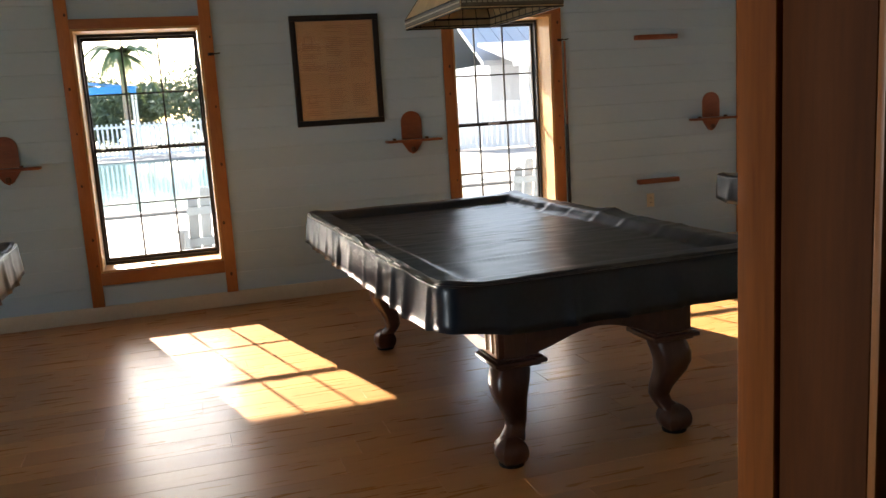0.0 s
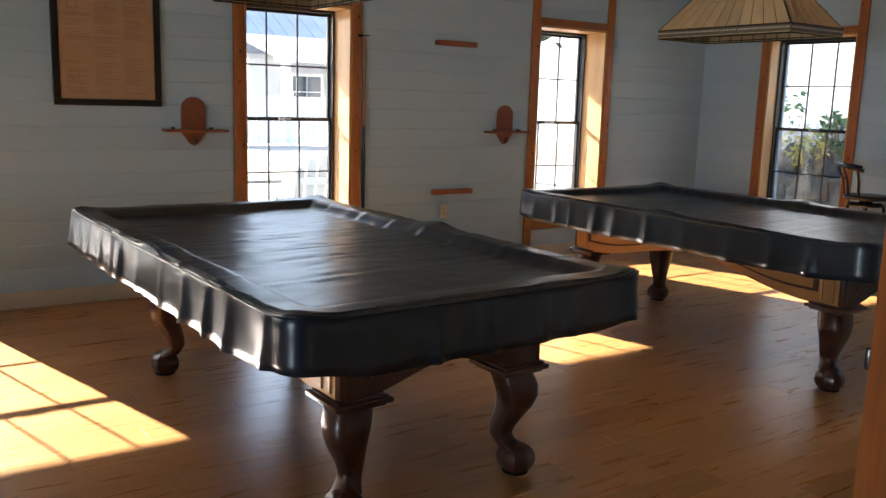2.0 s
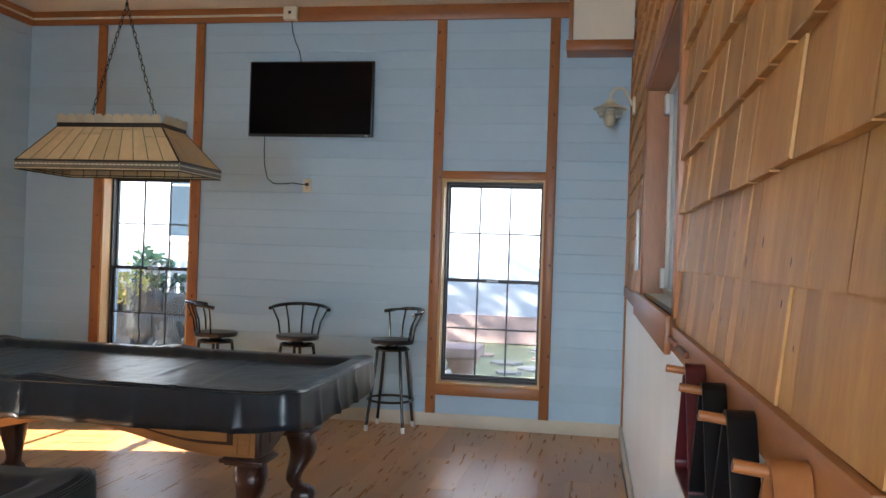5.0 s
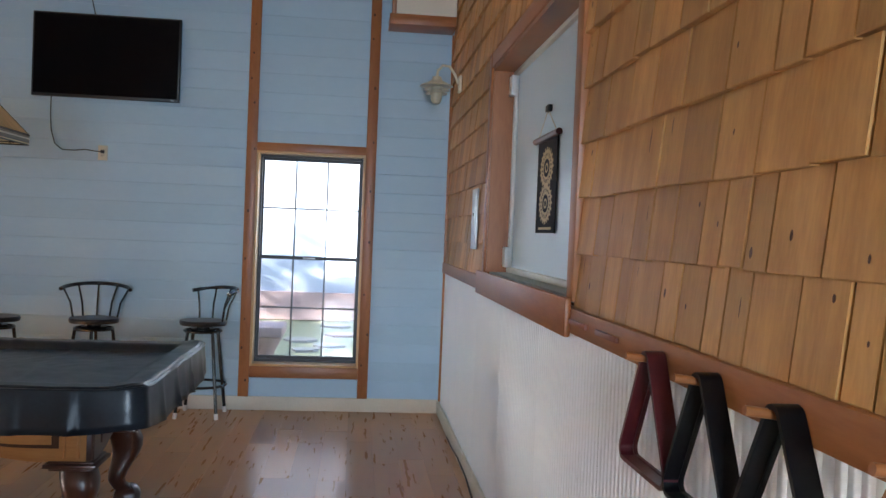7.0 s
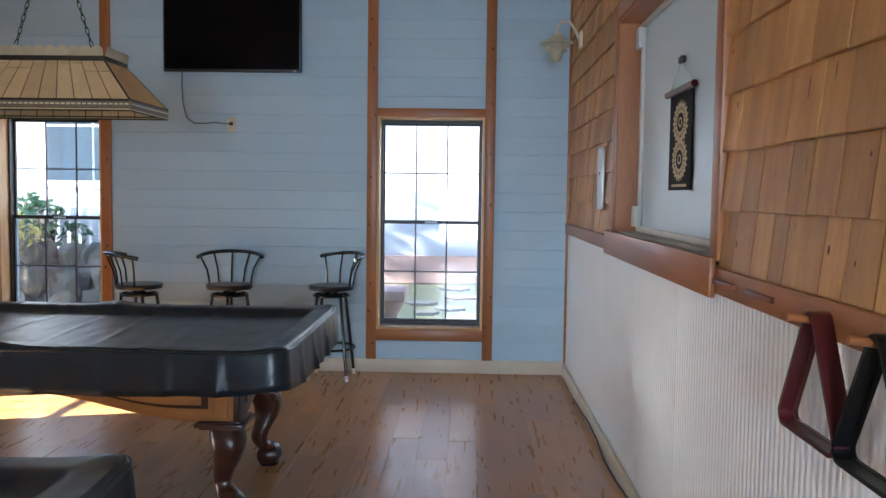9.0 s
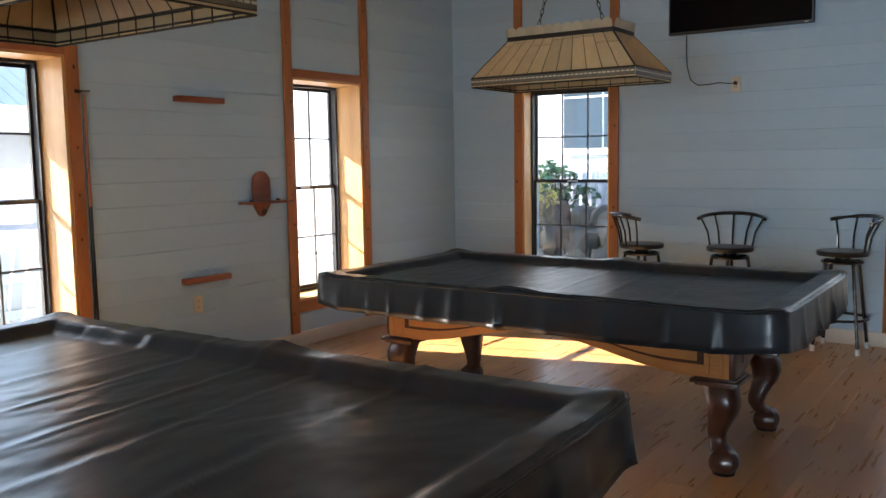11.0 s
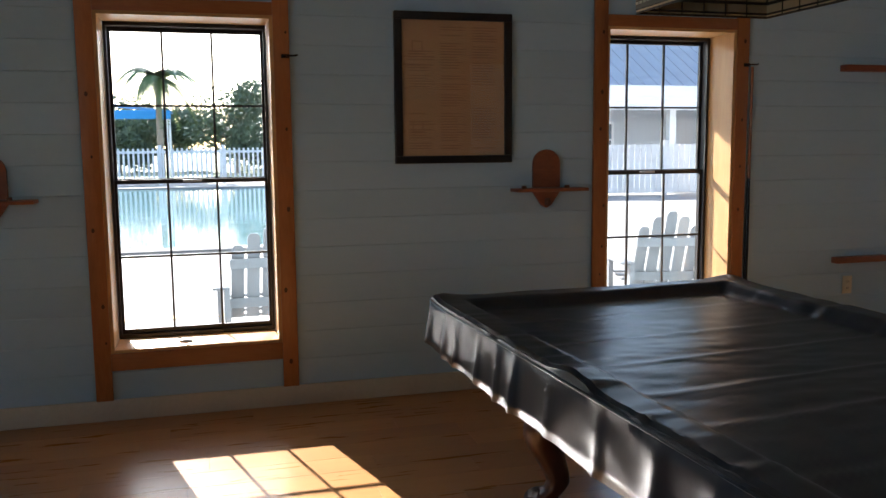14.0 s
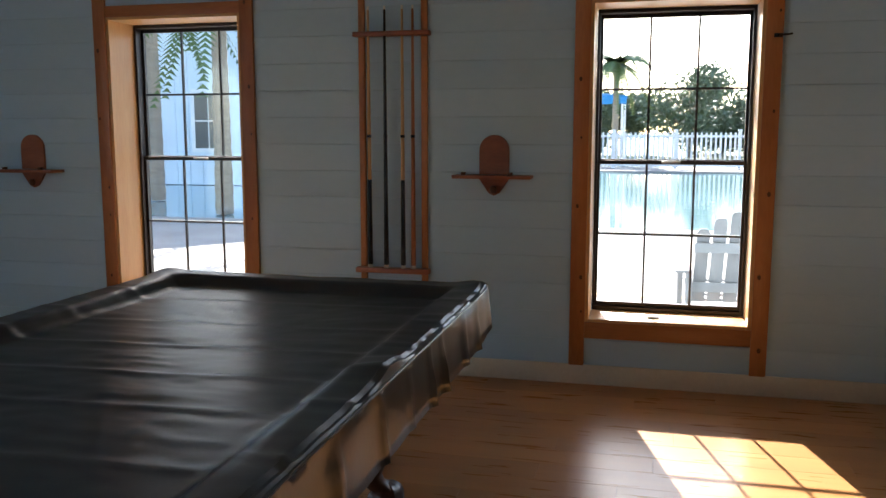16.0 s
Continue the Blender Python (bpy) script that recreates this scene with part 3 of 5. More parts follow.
def billiard_lamp(at):
    L = thing("billiard_lamp", "cream and amber stained glass billiard lamp hung on chains", "lamp", at, 0, "billiard lamps")
    B, T, z0, z1, zt = (0.235, 0.45), (0.125, 0.29), 0.0, 0.045, 0.235
    cb, ct = [(-1, -1), (1, -1), (1, 1), (-1, 1)], None
    rng = random.Random(5)
    came = bmesh.new()
    for k in range(4):
        p, q = cb[k], cb[(k + 1) % 4]
        b0, b1 = Vector((p[0] * B[0], p[1] * B[1], z1)), Vector((q[0] * B[0], q[1] * B[1], z1))
        t0, t1 = Vector((p[0] * T[0], p[1] * T[1], zt)), Vector((q[0] * T[0], q[1] * T[1], zt))
        side = part("shade_side", tube(bmesh.new(), [b0, t0], 0.005, 6), M_LEAD, L, "leaded glass slope")
        m = 6 if k % 2 == 0 else 11
        for i in range(m):
            u0, u1 = (i + 0.03) / m, (i + 0.97) / m
            cut = rng.choice((0.78, 0.9, 0.7, 0.84))
            for v0, v1 in ((0.0, cut - 0.006), (cut + 0.006, 1.0)):
                def P(u, v):
                    return b0.lerp(b1, u).lerp(t0.lerp(t1, u), v)
                part("glass_panel", quad_slab(bmesh.new(), P(u0, v0), P(u1, v0), P(u1, v1), P(u0, v1), 0.003), M_AMBER, side)
            tube(came, [P(u0, cut), P(u1, cut)], 0.0022, 4)
            if i:
                tube(came, [b0.lerp(b1, i / m), t0.lerp(t1, i / m)], 0.0022, 4)
        for zz, r in ((z1, 0.006), (z0, 0.0035), (z1 - 0.034, 0.0035), (zt, 0.008)):
            e0, e1 = (b0, b1) if zz != zt else (t0, t1)
            tube(came, [(e0.x, e0.y, zz), (e1.x, e1.y, zz)], r, 6)
        fr = part("frieze", quad_slab(bmesh.new(), (b0.x, b0.y, z0), (b1.x, b1.y, z0), b1, b0, 0.002), M_AMBER, L, "amber glass border strip")
        side_out = Vector((b1.y - b0.y, b0.x - b1.x, 0)).normalized()
        o0, o1 = b0 + side_out * 0.0025, b1 + side_out * 0.0025
        part("band", quad_slab(bmesh.new(), (o0.x, o0.y, z1 - 0.034), (o1.x, o1.y, z1 - 0.034), (o1.x, o1.y, z1), (o0.x, o0.y, z1), 0.001), M_BEADBAND, fr, "grey beaded band")
        for i in range(1, m):
            c = b0.lerp(b1, i / m) - side_out * 0.003
            tube(came, [(c.x, c.y, z0), (c.x, c.y, z1)], 0.002, 4)
        bead = bmesh.new()
        cnt = 20 if k % 2 == 0 else 38
        out = Vector((b1.y - b0.y, b0.x - b1.x, 0)).normalized()
        for i in range(cnt):
            c = b0.lerp(b1, (i + 0.5) / cnt) + out * 0.0055
            d = (b1 - b0).normalized() * 0.0085
            s = Vector((0, 0, 0.0035))
            c.z = z1 - 0.017
            quad_slab(bead, c - d - s, c + d - s, c + d + s, c - d + s, 0.0015)
        part("bead", bead, M_PEARL, fr, "pale glass beads")
        cr = 5 if k % 2 == 0 else 11
        for i in range(cr):
            c = t0.lerp(t1, (i + 0.5) / cr)
            w = (t1 - t0) / cr * 0.5
            pb = bmesh.new()
            v = [pb.verts.new(c + w * math.cos(a) + out * (0.006 + 0.010 * h) + Vector((0, 0, 0.018 + 0.045 * h))) for a, h in [(0.0, 0.0)] + [(math.pi * j / 8, 0.62 + 0.38 * math.sin(math.pi * j / 8)) for j in range(9)] + [(math.pi, 0.0)]]
            pb.faces.new(v)
            bmesh.ops.solidify(pb, geom=list(pb.faces), thickness=0.003)
            part("crown_petal", pb, M_PEARL, L)
    part("came", came, M_LEAD, L, "dark lead came")
    part("top_cap", boxm(-T[0] - 0.006, T[0] + 0.006, -T[1] - 0.006, T[1] + 0.006, zt - 0.003, zt + 0.020, bevel=0.003), M_LEAD, L)
    hook = Vector((0, 0, 0.90))
    for s in (-1, 1):
        a = Vector((0, s * 0.20, zt + 0.020))
        d = hook - a
        n = int(d.length / 0.030)
        ch = bmesh.new()
        for i in range(n):
            c = a + d * ((i + 0.5) / n)
            side = Vector((1, 0, 0)) if i % 2 else d.normalized().cross(Vector((1, 0, 0)))
            pts = [c + d.normalized() * 0.019 * math.cos(q) + side * 0.008 * math.sin(q) for q in [2 * math.pi * j / 10 for j in range(11)]]
            tube(ch, pts, 0.0023, 5)
        part("chain", ch, M_CHAIN, L)
    up = bmesh.new()
    tube(up, [hook, (0, 0, TOP - at[2] - 0.02)], 0.004, 6)
    tube(up, [hook + Vector((0.012 * math.cos(q), 0, 0.012 * math.sin(q))) for q in [2 * math.pi * j / 12 for j in range(13)]], 0.003, 6)
    part("suspension", up, M_CHAIN, L)
    part("ceiling_rose", turned(bmesh.new(), [(0.06, TOP - at[2] - 0.03), (0.06, TOP - at[2])], 20), M_CHAIN, L)
    return L


for x, y in ((4.975, 5.10), (2.26, 5.21)):
    billiard_lamp((x, y, 1.80))


# ---- bar stools ----
def bar_stool(at, turn):
    s = thing("bar_stool", "black metal swivel bar stool with a padded seat", "stool", at, turn, "bar stools by the wall")
    H = 0.735
    part("seat", turned(bmesh.new(), [(0.13, H - 0.045), (0.172, H - 0.04), (0.178, H - 0.02), (0.172, H - 0.005), (0.12, H), (0.02, H - 0.003)], 32), M_SEATPAD, s, "black padded round seat")
    part("swivel", turned(bmesh.new(), [(0.09, H - 0.09), (0.09, H - 0.07), (0.05, H - 0.065), (0.05, H - 0.045)], 20), M_BLACKMETAL, s)
    fr = bmesh.new()
    tube(fr, [(0.135 * math.cos(a), 0.135 * math.sin(a), H - 0.085) for a in [2 * math.pi * j / 28 for j in range(29)]], 0.011)
    part("seat_ring", fr, M_BLACKMETAL, s)
    for k in range(4):
        a = math.pi / 2 * k
        c, q = math.cos(a), math.sin(a)
        leg = part("leg", tube(bmesh.new(), [(0.13 * c, 0.13 * q, H - 0.08), (0.17 * c, 0.17 * q, 0.35), (0.215 * c, 0.215 * q, 0.03)], 0.0125, 10), M_BLACKMETAL, s)
        part("foot_tip", tube(bmesh.new(), [(0.212 * c, 0.212 * q, 0.045), (0.219 * c, 0.219 * q, 0.0)], 0.016, 10), M_WHITE, leg, "white plastic foot tip")
    part("foot_ring", tube(bmesh.new(), [(0.185 * math.cos(a), 0.185 * math.sin(a), 0.24) for a in [2 * math.pi * j / 36 for j in range(37)]], 0.010), M_BLACKMETAL, s)
    arc = [(0.25 * math.cos(a) * 0.96, 0.25 * math.sin(a), H + 0.238 - 0.035 * (abs(math.degrees(a)) / 78) ** 2) for a in [radians(-78 + 156 * j / 24) for j in range(25)]]
    part("top_rail", tube(bmesh.new(), arc, 0.015, 10), M_BLACKMETAL, s)
    for d in (-68, -34, 0, 34, 68):
        a = radians(d)
        b0 = (0.165 * math.cos(a), 0.165 * math.sin(a), H - 0.03)
        b1 = (0.185 * math.cos(a), 0.19 * math.sin(a), H + 0.10)
        b2 = (0.24 * math.cos(a), 0.25 * math.sin(a), H + 0.235 - 0.035 * (abs(d) / 78) ** 2)
        part("spindle", tube(bmesh.new(), [b0, b1, b2], 0.007, 8), M_BLACKMETAL, s)
    return s


bar_stool((7.50, 5.70, 0), 122)
bar_stool((7.56, 5.01, 0), 10)
bar_stool((7.615, 4.22, 0), -48)

# ---- television, sockets, cables ----
tv = thing("television", "large flat black switched-off television on the wall", "television", (EX, 5.05, 2.40))
part("case", boxm(-0.055, -0.022, -0.553, 0.553, 0, 0.645, bevel=0.006), M_CASE, tv)
part("screen", boxm(-0.0585, -0.0551, -0.538, 0.538, 0.022, 0.632), M_SCREEN, tv, "dark glossy screen")
part("mount", boxm(-0.022, -0.001, -0.15, 0.15, 0.2, 0.45), M_CASE, tv)
part("badge", boxm(-0.0575, -0.0552, -0.515, -0.49, 0.007, 0.013), M_GREYPLATE, tv)


def outlet(at, turn, label):
    o = thing("wall_outlet", label, "outlet", at, turn)
    part("plate", boxm(-0.036, 0.036, -0.007, -0.0005, -0.058, 0.058, bevel=0.003), M_IVORY, o)
    for z in (-0.021, 0.021):
        part("socket", boxm(-0.017, 0.017, -0.010, -0.007, z - 0.014, z + 0.014, bevel=0.002), M_IVORY, o)
        for x in (-0.006, 0.006):
            part("slot", boxm(x - 0.0015, x + 0.0015, -0.0108, -0.0101, z - 0.006, z + 0.006), M_CASE, o)
    return o


outlet((EX - 0.001, 5.07, 1.985), -90, "ivory wall outlet with a plug on blue boards")
outlet((4.69, NY - 0.001, 0.475), 0, "ivory wall outlet low on the wall")
cable = thing("television_cable", "thin dark cable hanging from the television to the outlet", "cable", (EX, 5.4, 2.4))
part("cord", tube(bmesh.new(), [(-0.03, 0.06, 0.01), (-0.02, 0.065, -0.12), (-0.012, 0.06, -0.25), (-0.012, 0.03, -0.36), (-0.012, -0.03, -0.405), (-0.012, -0.12, -0.405), (-0.012, -0.2, -0.395), (-0.012, -0.27, -0.405), (-0.014, -0.325, -0.408)], 0.004), M_CASE, cable)
part("plug", boxm(-0.034, -0.011, -0.345, -0.318, -0.42, -0.395, bevel=0.004), M_CASE, cable)
cable = thing("television_cable", "thin grey cable from the junction box to the television", "cable", (EX, 5.2, 3.05))
part("cord", tube(bmesh.new(), [(-0.08, 0.045, 0.41), (-0.04, 0.045, 0.36), (-0.012, 0.05, 0.28), (-0.012, 0.02, 0.18), (-0.012, -0.02, 0.10), (-0.03, -0.05, -0.01)], 0.004), M_CASE, cable)


# ---- things on the north wall ----
def plaque_shelf(x, label):
    s = thing("wall_shelf", label, "shelf", (x, NY, 1.14), 0, "small wall shelves")
    pb = bmesh.new()
    pts = [(-0.082, 0.012)] + [(0.082 * math.cos(a), 0.145 + 0.082 * math.sin(a)) for a in [math.pi - math.pi * j / 16 for j in range(17)]] + [(0.082, 0.012)]
    v = [[pb.verts.new((x_, d, z)) for x_, z in pts] for d in (-0.018, -0.0005)]
    pb.faces.new(v[0]), pb.faces.new(v[1][::-1])
    for i in range(len(pts)):
        j = (i + 1) % len(pts)
        pb.faces.new((v[0][i], v[0][j], v[1][j], v[1][i]))
    part("back_board", pb, M_SHELF, s)
    part("shelf_board", boxm(-0.215, 0.215, -0.125, -0.0005, -0.008, 0.010, bevel=0.003), M_SHELF, s)
    bb = bmesh.new()
    pts = [(-0.085, -0.0085), (0.085, -0.0085), (0.03, -0.09), (0.0, -0.105), (-0.03, -0.09)]
    v = [[bb.verts.new((x_, d, z)) for x_, z in pts] for d in (-0.02, -0.0005)]
    bb.faces.new(v[0]), bb.faces.new(v[1][::-1])
    for i in range(5):
        j = (i + 1) % 5
        bb.faces.new((v[0][i], v[0][j], v[1][j], v[1][i]))
    part("bracket", bb, M_SHELF, s)
    part("peg", turned(bmesh.new(), [(0.014, -0.02), (0.02, 0.0), (0.014, 0.02)], 12), M_KNOT, s).location = (0, -0.035, -0.07)
    for u in (-0.16, 0.10):
        part("chalk", boxm(u - 0.012, u + 0.012, -0.09, -0.066, 0.010, 0.026, bevel=0.003), M_KNOT, s)
    return s


for x in (-3.26, -0.305, 2.585, 5.30):
    plaque_shelf(x, "small reddish wooden wall shelf with a round-topped back board")

pic = thing("framed_print", "tan printed document in a wide black frame", "picture", (2.037, NY, 1.297))
W, H, F = 0.334, 0.813, 0.042
for b in ((-W, W, 0, F), (-W, W, H - F, H), (-W, -W + F, F, H - F), (W - F, W, F, H - F)):
    part("frame_bar", boxm(b[0], b[1], -0.032, -0.001, b[2], b[3], bevel=0.004), M_BLACKWOOD, pic)
paper = part("paper", boxm(-W + F, W - F, -0.014, -0.002, F, H - F), M_PAPER, pic)
rng = random.Random(11)
for col in range(3):
    u = -0.255 + col * 0.18
    for k in range(46):
        z = 0.08 + k * 0.0145
        if rng.random() < 0.2 or (col == 0 and k % 23 > 13) or (col == 2 and 15 < k < 24):
            continue
        part("text_line", boxm(u, u + rng.uniform(0.09, 0.15), -0.0152, -0.0142, z, z + 0.0045), M_INK, paper)
for z in (0.17, 0.60):
    part("diagram", rings(bmesh.new(), [[(-0.235 + 0.03 + a * 0.03, -0.0152, z + 0.03 + b * 0.03) for a, b in ((-1, -1), (1, -1), (1, 1), (-1, 1))], [(-0.235 + 0.03 + a * 0.025, -0.0152, z + 0.03 + b * 0.025) for a, b in ((-1, -1), (1, -1), (1, 1), (-1, 1))]], False), M_INK, paper)
pg = part("glazing", boxm(-W + F, W - F, -0.020, -0.018, F, H - F), clear_glass("picture_glass", 0.05), pic)
pg.visible_shadow = False

for z in (1.852, 0.643):
    bar = thing("cue_rail", "short reddish wooden cue rail on the wall", "rail", (4.755, NY, z), 0, "wall cue rails")
    part("rail", boxm(-0.195, 0.195, -0.06, -0.0005, -0.02, 0.02, bevel=0.006), M_SHELF, bar)
    for k in range(5):
        part("notch", turned(bmesh.new(), [(0.012, 0.0202), (0.012, 0.0212)], 10, (-0.15 + 0.075 * k, -0.04)), M_KNOT, bar)

rack = thing("cue_rack", "tall orange wooden cue rack on the wall", "cue rack", (-0.878, NY, 0.60))
for x in (-0.185, 0.178):
    part("stile", boxm(x - 0.018, x + 0.018, -0.022, -0.0005, -0.09, 1.75, bevel=0.003), M_CEDAR_TRIM, rack)
part("foot_shelf", boxm(-0.215, 0.215, -0.085, -0.023, -0.012, 0.016, bevel=0.005), M_SHELF, rack)
part("holder_bar", boxm(-0.22, 0.22, -0.075, -0.023, 1.305, 1.332, bevel=0.005), M_SHELF, rack)


def cue(at, top_mat, butt_mat, label):
    c = thing("pool_cue", label, "pool cue", at, 0, "cues in the rack")
    part("butt", tube(bmesh.new(), [(0, 0, 0.018), (0, 0, 0.50)], 0.0145, 10, 0.0115), butt_mat, c)
    part("shaft", tube(bmesh.new(), [(0, 0, 0.50), (0, 0, 1.43)], 0.0115, 10, 0.0065), top_mat, c)
    part("ring", tube(bmesh.new(), [(0, 0, 0.735), (0, 0, 0.75)], 0.0125, 10), M_CUEBLACK, c)
    part("bumper", tube(bmesh.new(), [(0, 0, 0), (0, 0, 0.018)], 0.014, 10), M_WHITE, c)
    part("tip", tube(bmesh.new(), [(0, 0, 1.43), (0, 0, 1.45)], 0.0065, 8), M_WHITE, c)


for x, a, b, lb in ((-1.01, M_CUEWOOD, M_CUEBLACK, "maple pool cue with a black butt"), (-0.915, M_CUEBLACK, M_CUEBLACK, "plain black pool cue"), (-0.815, M_CUEWOOD, M_CUEBLACK, "maple pool cue with a black butt"), (-0.755, M_CUERED, M_CUERED, "russet wooden pool cue")):
    cue((x, NY - 0.058, 0.617), a, b, lb)

for c in (NORTH[1], NORTH[2]):
    hk = thing("cue_hook", "small dark metal hook on the window trim", "hook", (c + 0.49, NY - 0.024, 1.86))
    part("plate", boxm(-0.02, 0.02, -0.006, -0.0003, -0.01, 0.01, bevel=0.002), M_BLACKMETAL, hk)
    part("arm", tube(bmesh.new(), [(0, -0.006, 0), (0.01, -0.03, 0), (0.045, -0.04, 0), (0.06, -0.03, 0.004)], 0.005), M_BLACKMETAL, hk)
bst = thing("bridge_stick", "orange and black bridge stick hanging beside the window", "cue", (NORTH[2] + 0.535, NY - 0.018, 0.40))
part("shaft", tube(bmesh.new(), [(0, 0, 0.78), (0, 0, 1.45)], 0.010, 10, 0.008), M_CUERED, bst)
part("butt", tube(bmesh.new(), [(0, 0, 0), (0, 0, 0.78)], 0.014, 10, 0.010), M_CUEBLACK, bst)

# ---- south wall: hatch, ledge, racks ----
hx0, hx1, hz0, hz1 = HATCH
hat = tagged(new("hatch_window"), "closed pale blue serving hatch in a stained wooden frame", "hatch", "", "structure")
part("casing", boxm(hx0 - 0.08, hx0, SY - 0.012, SY + 0.022, hz0 - 0.01, hz1 + 0.08, bevel=0.003), M_CEDAR_TRIM, hat)
part("casing", boxm(hx1, hx1 + 0.07, SY - 0.012, SY + 0.022, hz0 - 0.01, hz1 + 0.08, bevel=0.003), M_CEDAR_TRIM, hat)
part("casing", boxm(hx0, hx1, SY - 0.012, SY + 0.020, hz1, hz1 + 0.08, bevel=0.003), M_CEDAR_H, hat)
part("jamb", boxm(hx1 - 0.02, hx1, 2.12, SY + 0.01, hz0, hz1), M_CEDAR_TRIM, hat)
part("jamb", boxm(hx0, hx0 + 0.02, 2.12, SY + 0.01, hz0, hz1), M_CEDAR_TRIM, hat)
part("head_lining", boxm(hx0 + 0.02, hx1 - 0.02, 2.12, SY + 0.01, hz1 - 0.02, hz1), M_CEDAR_H, hat)
part("shutter", boxm(hx0 + 0.02, hx1 - 0.02, 2.19, 2.225, hz0, hz1 - 0.02), M_HATCH, hat, "pale blue closed shutter")
part("frame_rail", boxm(hx0 + 0.02, hx1 - 0.02, 2.226, 2.25, hz0 + 0.001, hz0 + 0.03, bevel=0.003), M_WHITE, hat, "white frame rail")
part("frame_rail", boxm(hx0 + 0.02, hx1 - 0.02, 2.226, 2.25, hz1 - 0.045, hz1 - 0.021, bevel=0.003), M_WHITE, hat, "white frame rail")
part("frame_rail", boxm(hx1 - 0.06, hx1 - 0.021, 2.226, 2.246, hz0 + 0.03, hz1 - 0.045, bevel=0.003), M_WHITE, hat, "white frame rail")
for z in (hz0 + 0.03, hz1 - 0.16):
    part("bracket", boxm(hx1 - 0.10, hx1 - 0.022, 2.2465, 2.275, z, z + 0.11, bevel=0.006), M_WHITE, hat, "white corner bracket")

setting("ledge_trim", boxm(1.70, EX - 0.005, SY - 0.011, SY + 0.028, 1.148, 1.229, bevel=0.004), M_CEDAR_H, "orange stained wooden rail along the wall")
led = tagged(new("ledge_cap", finish("ledge_cap", boxm(hx0 - 0.10, hx1 + 0.10, SY + 0.0285, SY + 0.05, 1.135, 1.262, bevel=0.005), M_CEDAR_H)), "stained wooden sill board under the hatch", "sill", "", "structure")

ban = thing("hanging_banner", "small black banner with a gold pattern on a rod", "banner", (4.775, 2.236, 1.60))
part("cloth", boxm(-0.195, 0.195, -0.004, 0.0, -0.12, 0.305), M_VELVET, ban)
part("rod", tube(bmesh.new(), [(-0.235, 0.006, 0.315), (0.235, 0.006, 0.315)], 0.015, 12), M_MAROON, ban)
for z in (0.185, 0.015):
    dsk = bmesh.new()
    for r0, r1 in ((0.072, 0.088), (0.044, 0.056), (0.014, 0.024)):
        a = [[(r * math.cos(q), 0.0015, z + r * math.sin(q)) for q in [2 * math.pi * j / 28 for j in range(28)]] for r in (r0, r1)]
        rings(dsk, a, False)
    for j in range(20):
        q = 2 * math.pi * j / 20
        e, f = Vector((math.cos(q), 0, math.sin(q))), Vector((-math.sin(q), 0, math.cos(q))) * 0.006
        o = Vector((0, 0.0012, z))
        dsk.faces.new([dsk.verts.new(p) for p in (o + e * 0.056 - f, o + e * 0.10 - f, o + e * 0.10 + f, o + e * 0.056 + f)])
    dsk.transform(Matrix.Diagonal((1.35, 1, 0.95, 1)))
    part("ring_pattern", dsk, M_GOLD, ban, "gold ring pattern")
part("text_bar", boxm(-0.13, 0.13, 0.0003, 0.001, -0.105, -0.094), M_GOLD, ban)
for s in (-1, 1):
    part("cord", tube(bmesh.new(), [(s * 0.19, 0.004, 0.32), (0, 0.004, 0.44)], 0.002, 6), M_IVORY, ban)
part("hook", boxm(-0.03, 0.03, -0.008, 0.012, 0.43, 0.46, bevel=0.003), M_CASE, ban)

pl = thing("intercom_plate", "brushed grey metal plate on the shingles", "plate", (6.10, SY + 0.016, 1.375))
part("plate", boxm(-0.09, 0.09, -0.002, 0.014, 0, 0.365, bevel=0.004), M_GREYPLATE, pl)
part("button", boxm(-0.01, 0.01, 0.0142, 0.018, 0.2, 0.22, bevel=0.002), M_CASE, pl)

wl = thing("wall_lamp", "cream enamel nautical wall lamp with a curved arm", "wall lamp", (7.18, SY + 0.012, 2.56))
part("back_plate", boxm(-0.045, 0.045, 0, 0.02, -0.06, 0.06, bevel=0.006), M_CREAMLAMP, wl)
part("arm", tube(bmesh.new(), [(0, 0.02, 0), (0, 0.05, 0.07), (0, 0.09, 0.125), (0, 0.14, 0.13), (0, 0.175, 0.09), (0, 0.18, 0.04)], 0.010), M_CREAMLAMP, wl)
part("shade", turned(bmesh.new(), [(0.03, 0.045), (0.04, 0.02), (0.055, 0.01), (0.12, -0.02), (0.122, -0.026), (0.05, -0.02)], 28, (0, 0.18)), M_CREAMLAMP, wl)
for z, r in ((-0.045, 0.095), (-0.07, 0.08)):
    part("louvre", turned(bmesh.new(), [(0.03, z + 0.008), (r, z - 0.006), (r, z - 0.010), (0.03, z)], 26, (0, 0.18)), M_CREAMLAMP, wl)
part("globe", turned(bmesh.new(), [(0.035, -0.025), (0.042, -0.08), (0.04, -0.12), (0.025, -0.15), (0.004, -0.158)], 20, (0, 0.18)), M_PEARL, wl, "frosted glass globe")


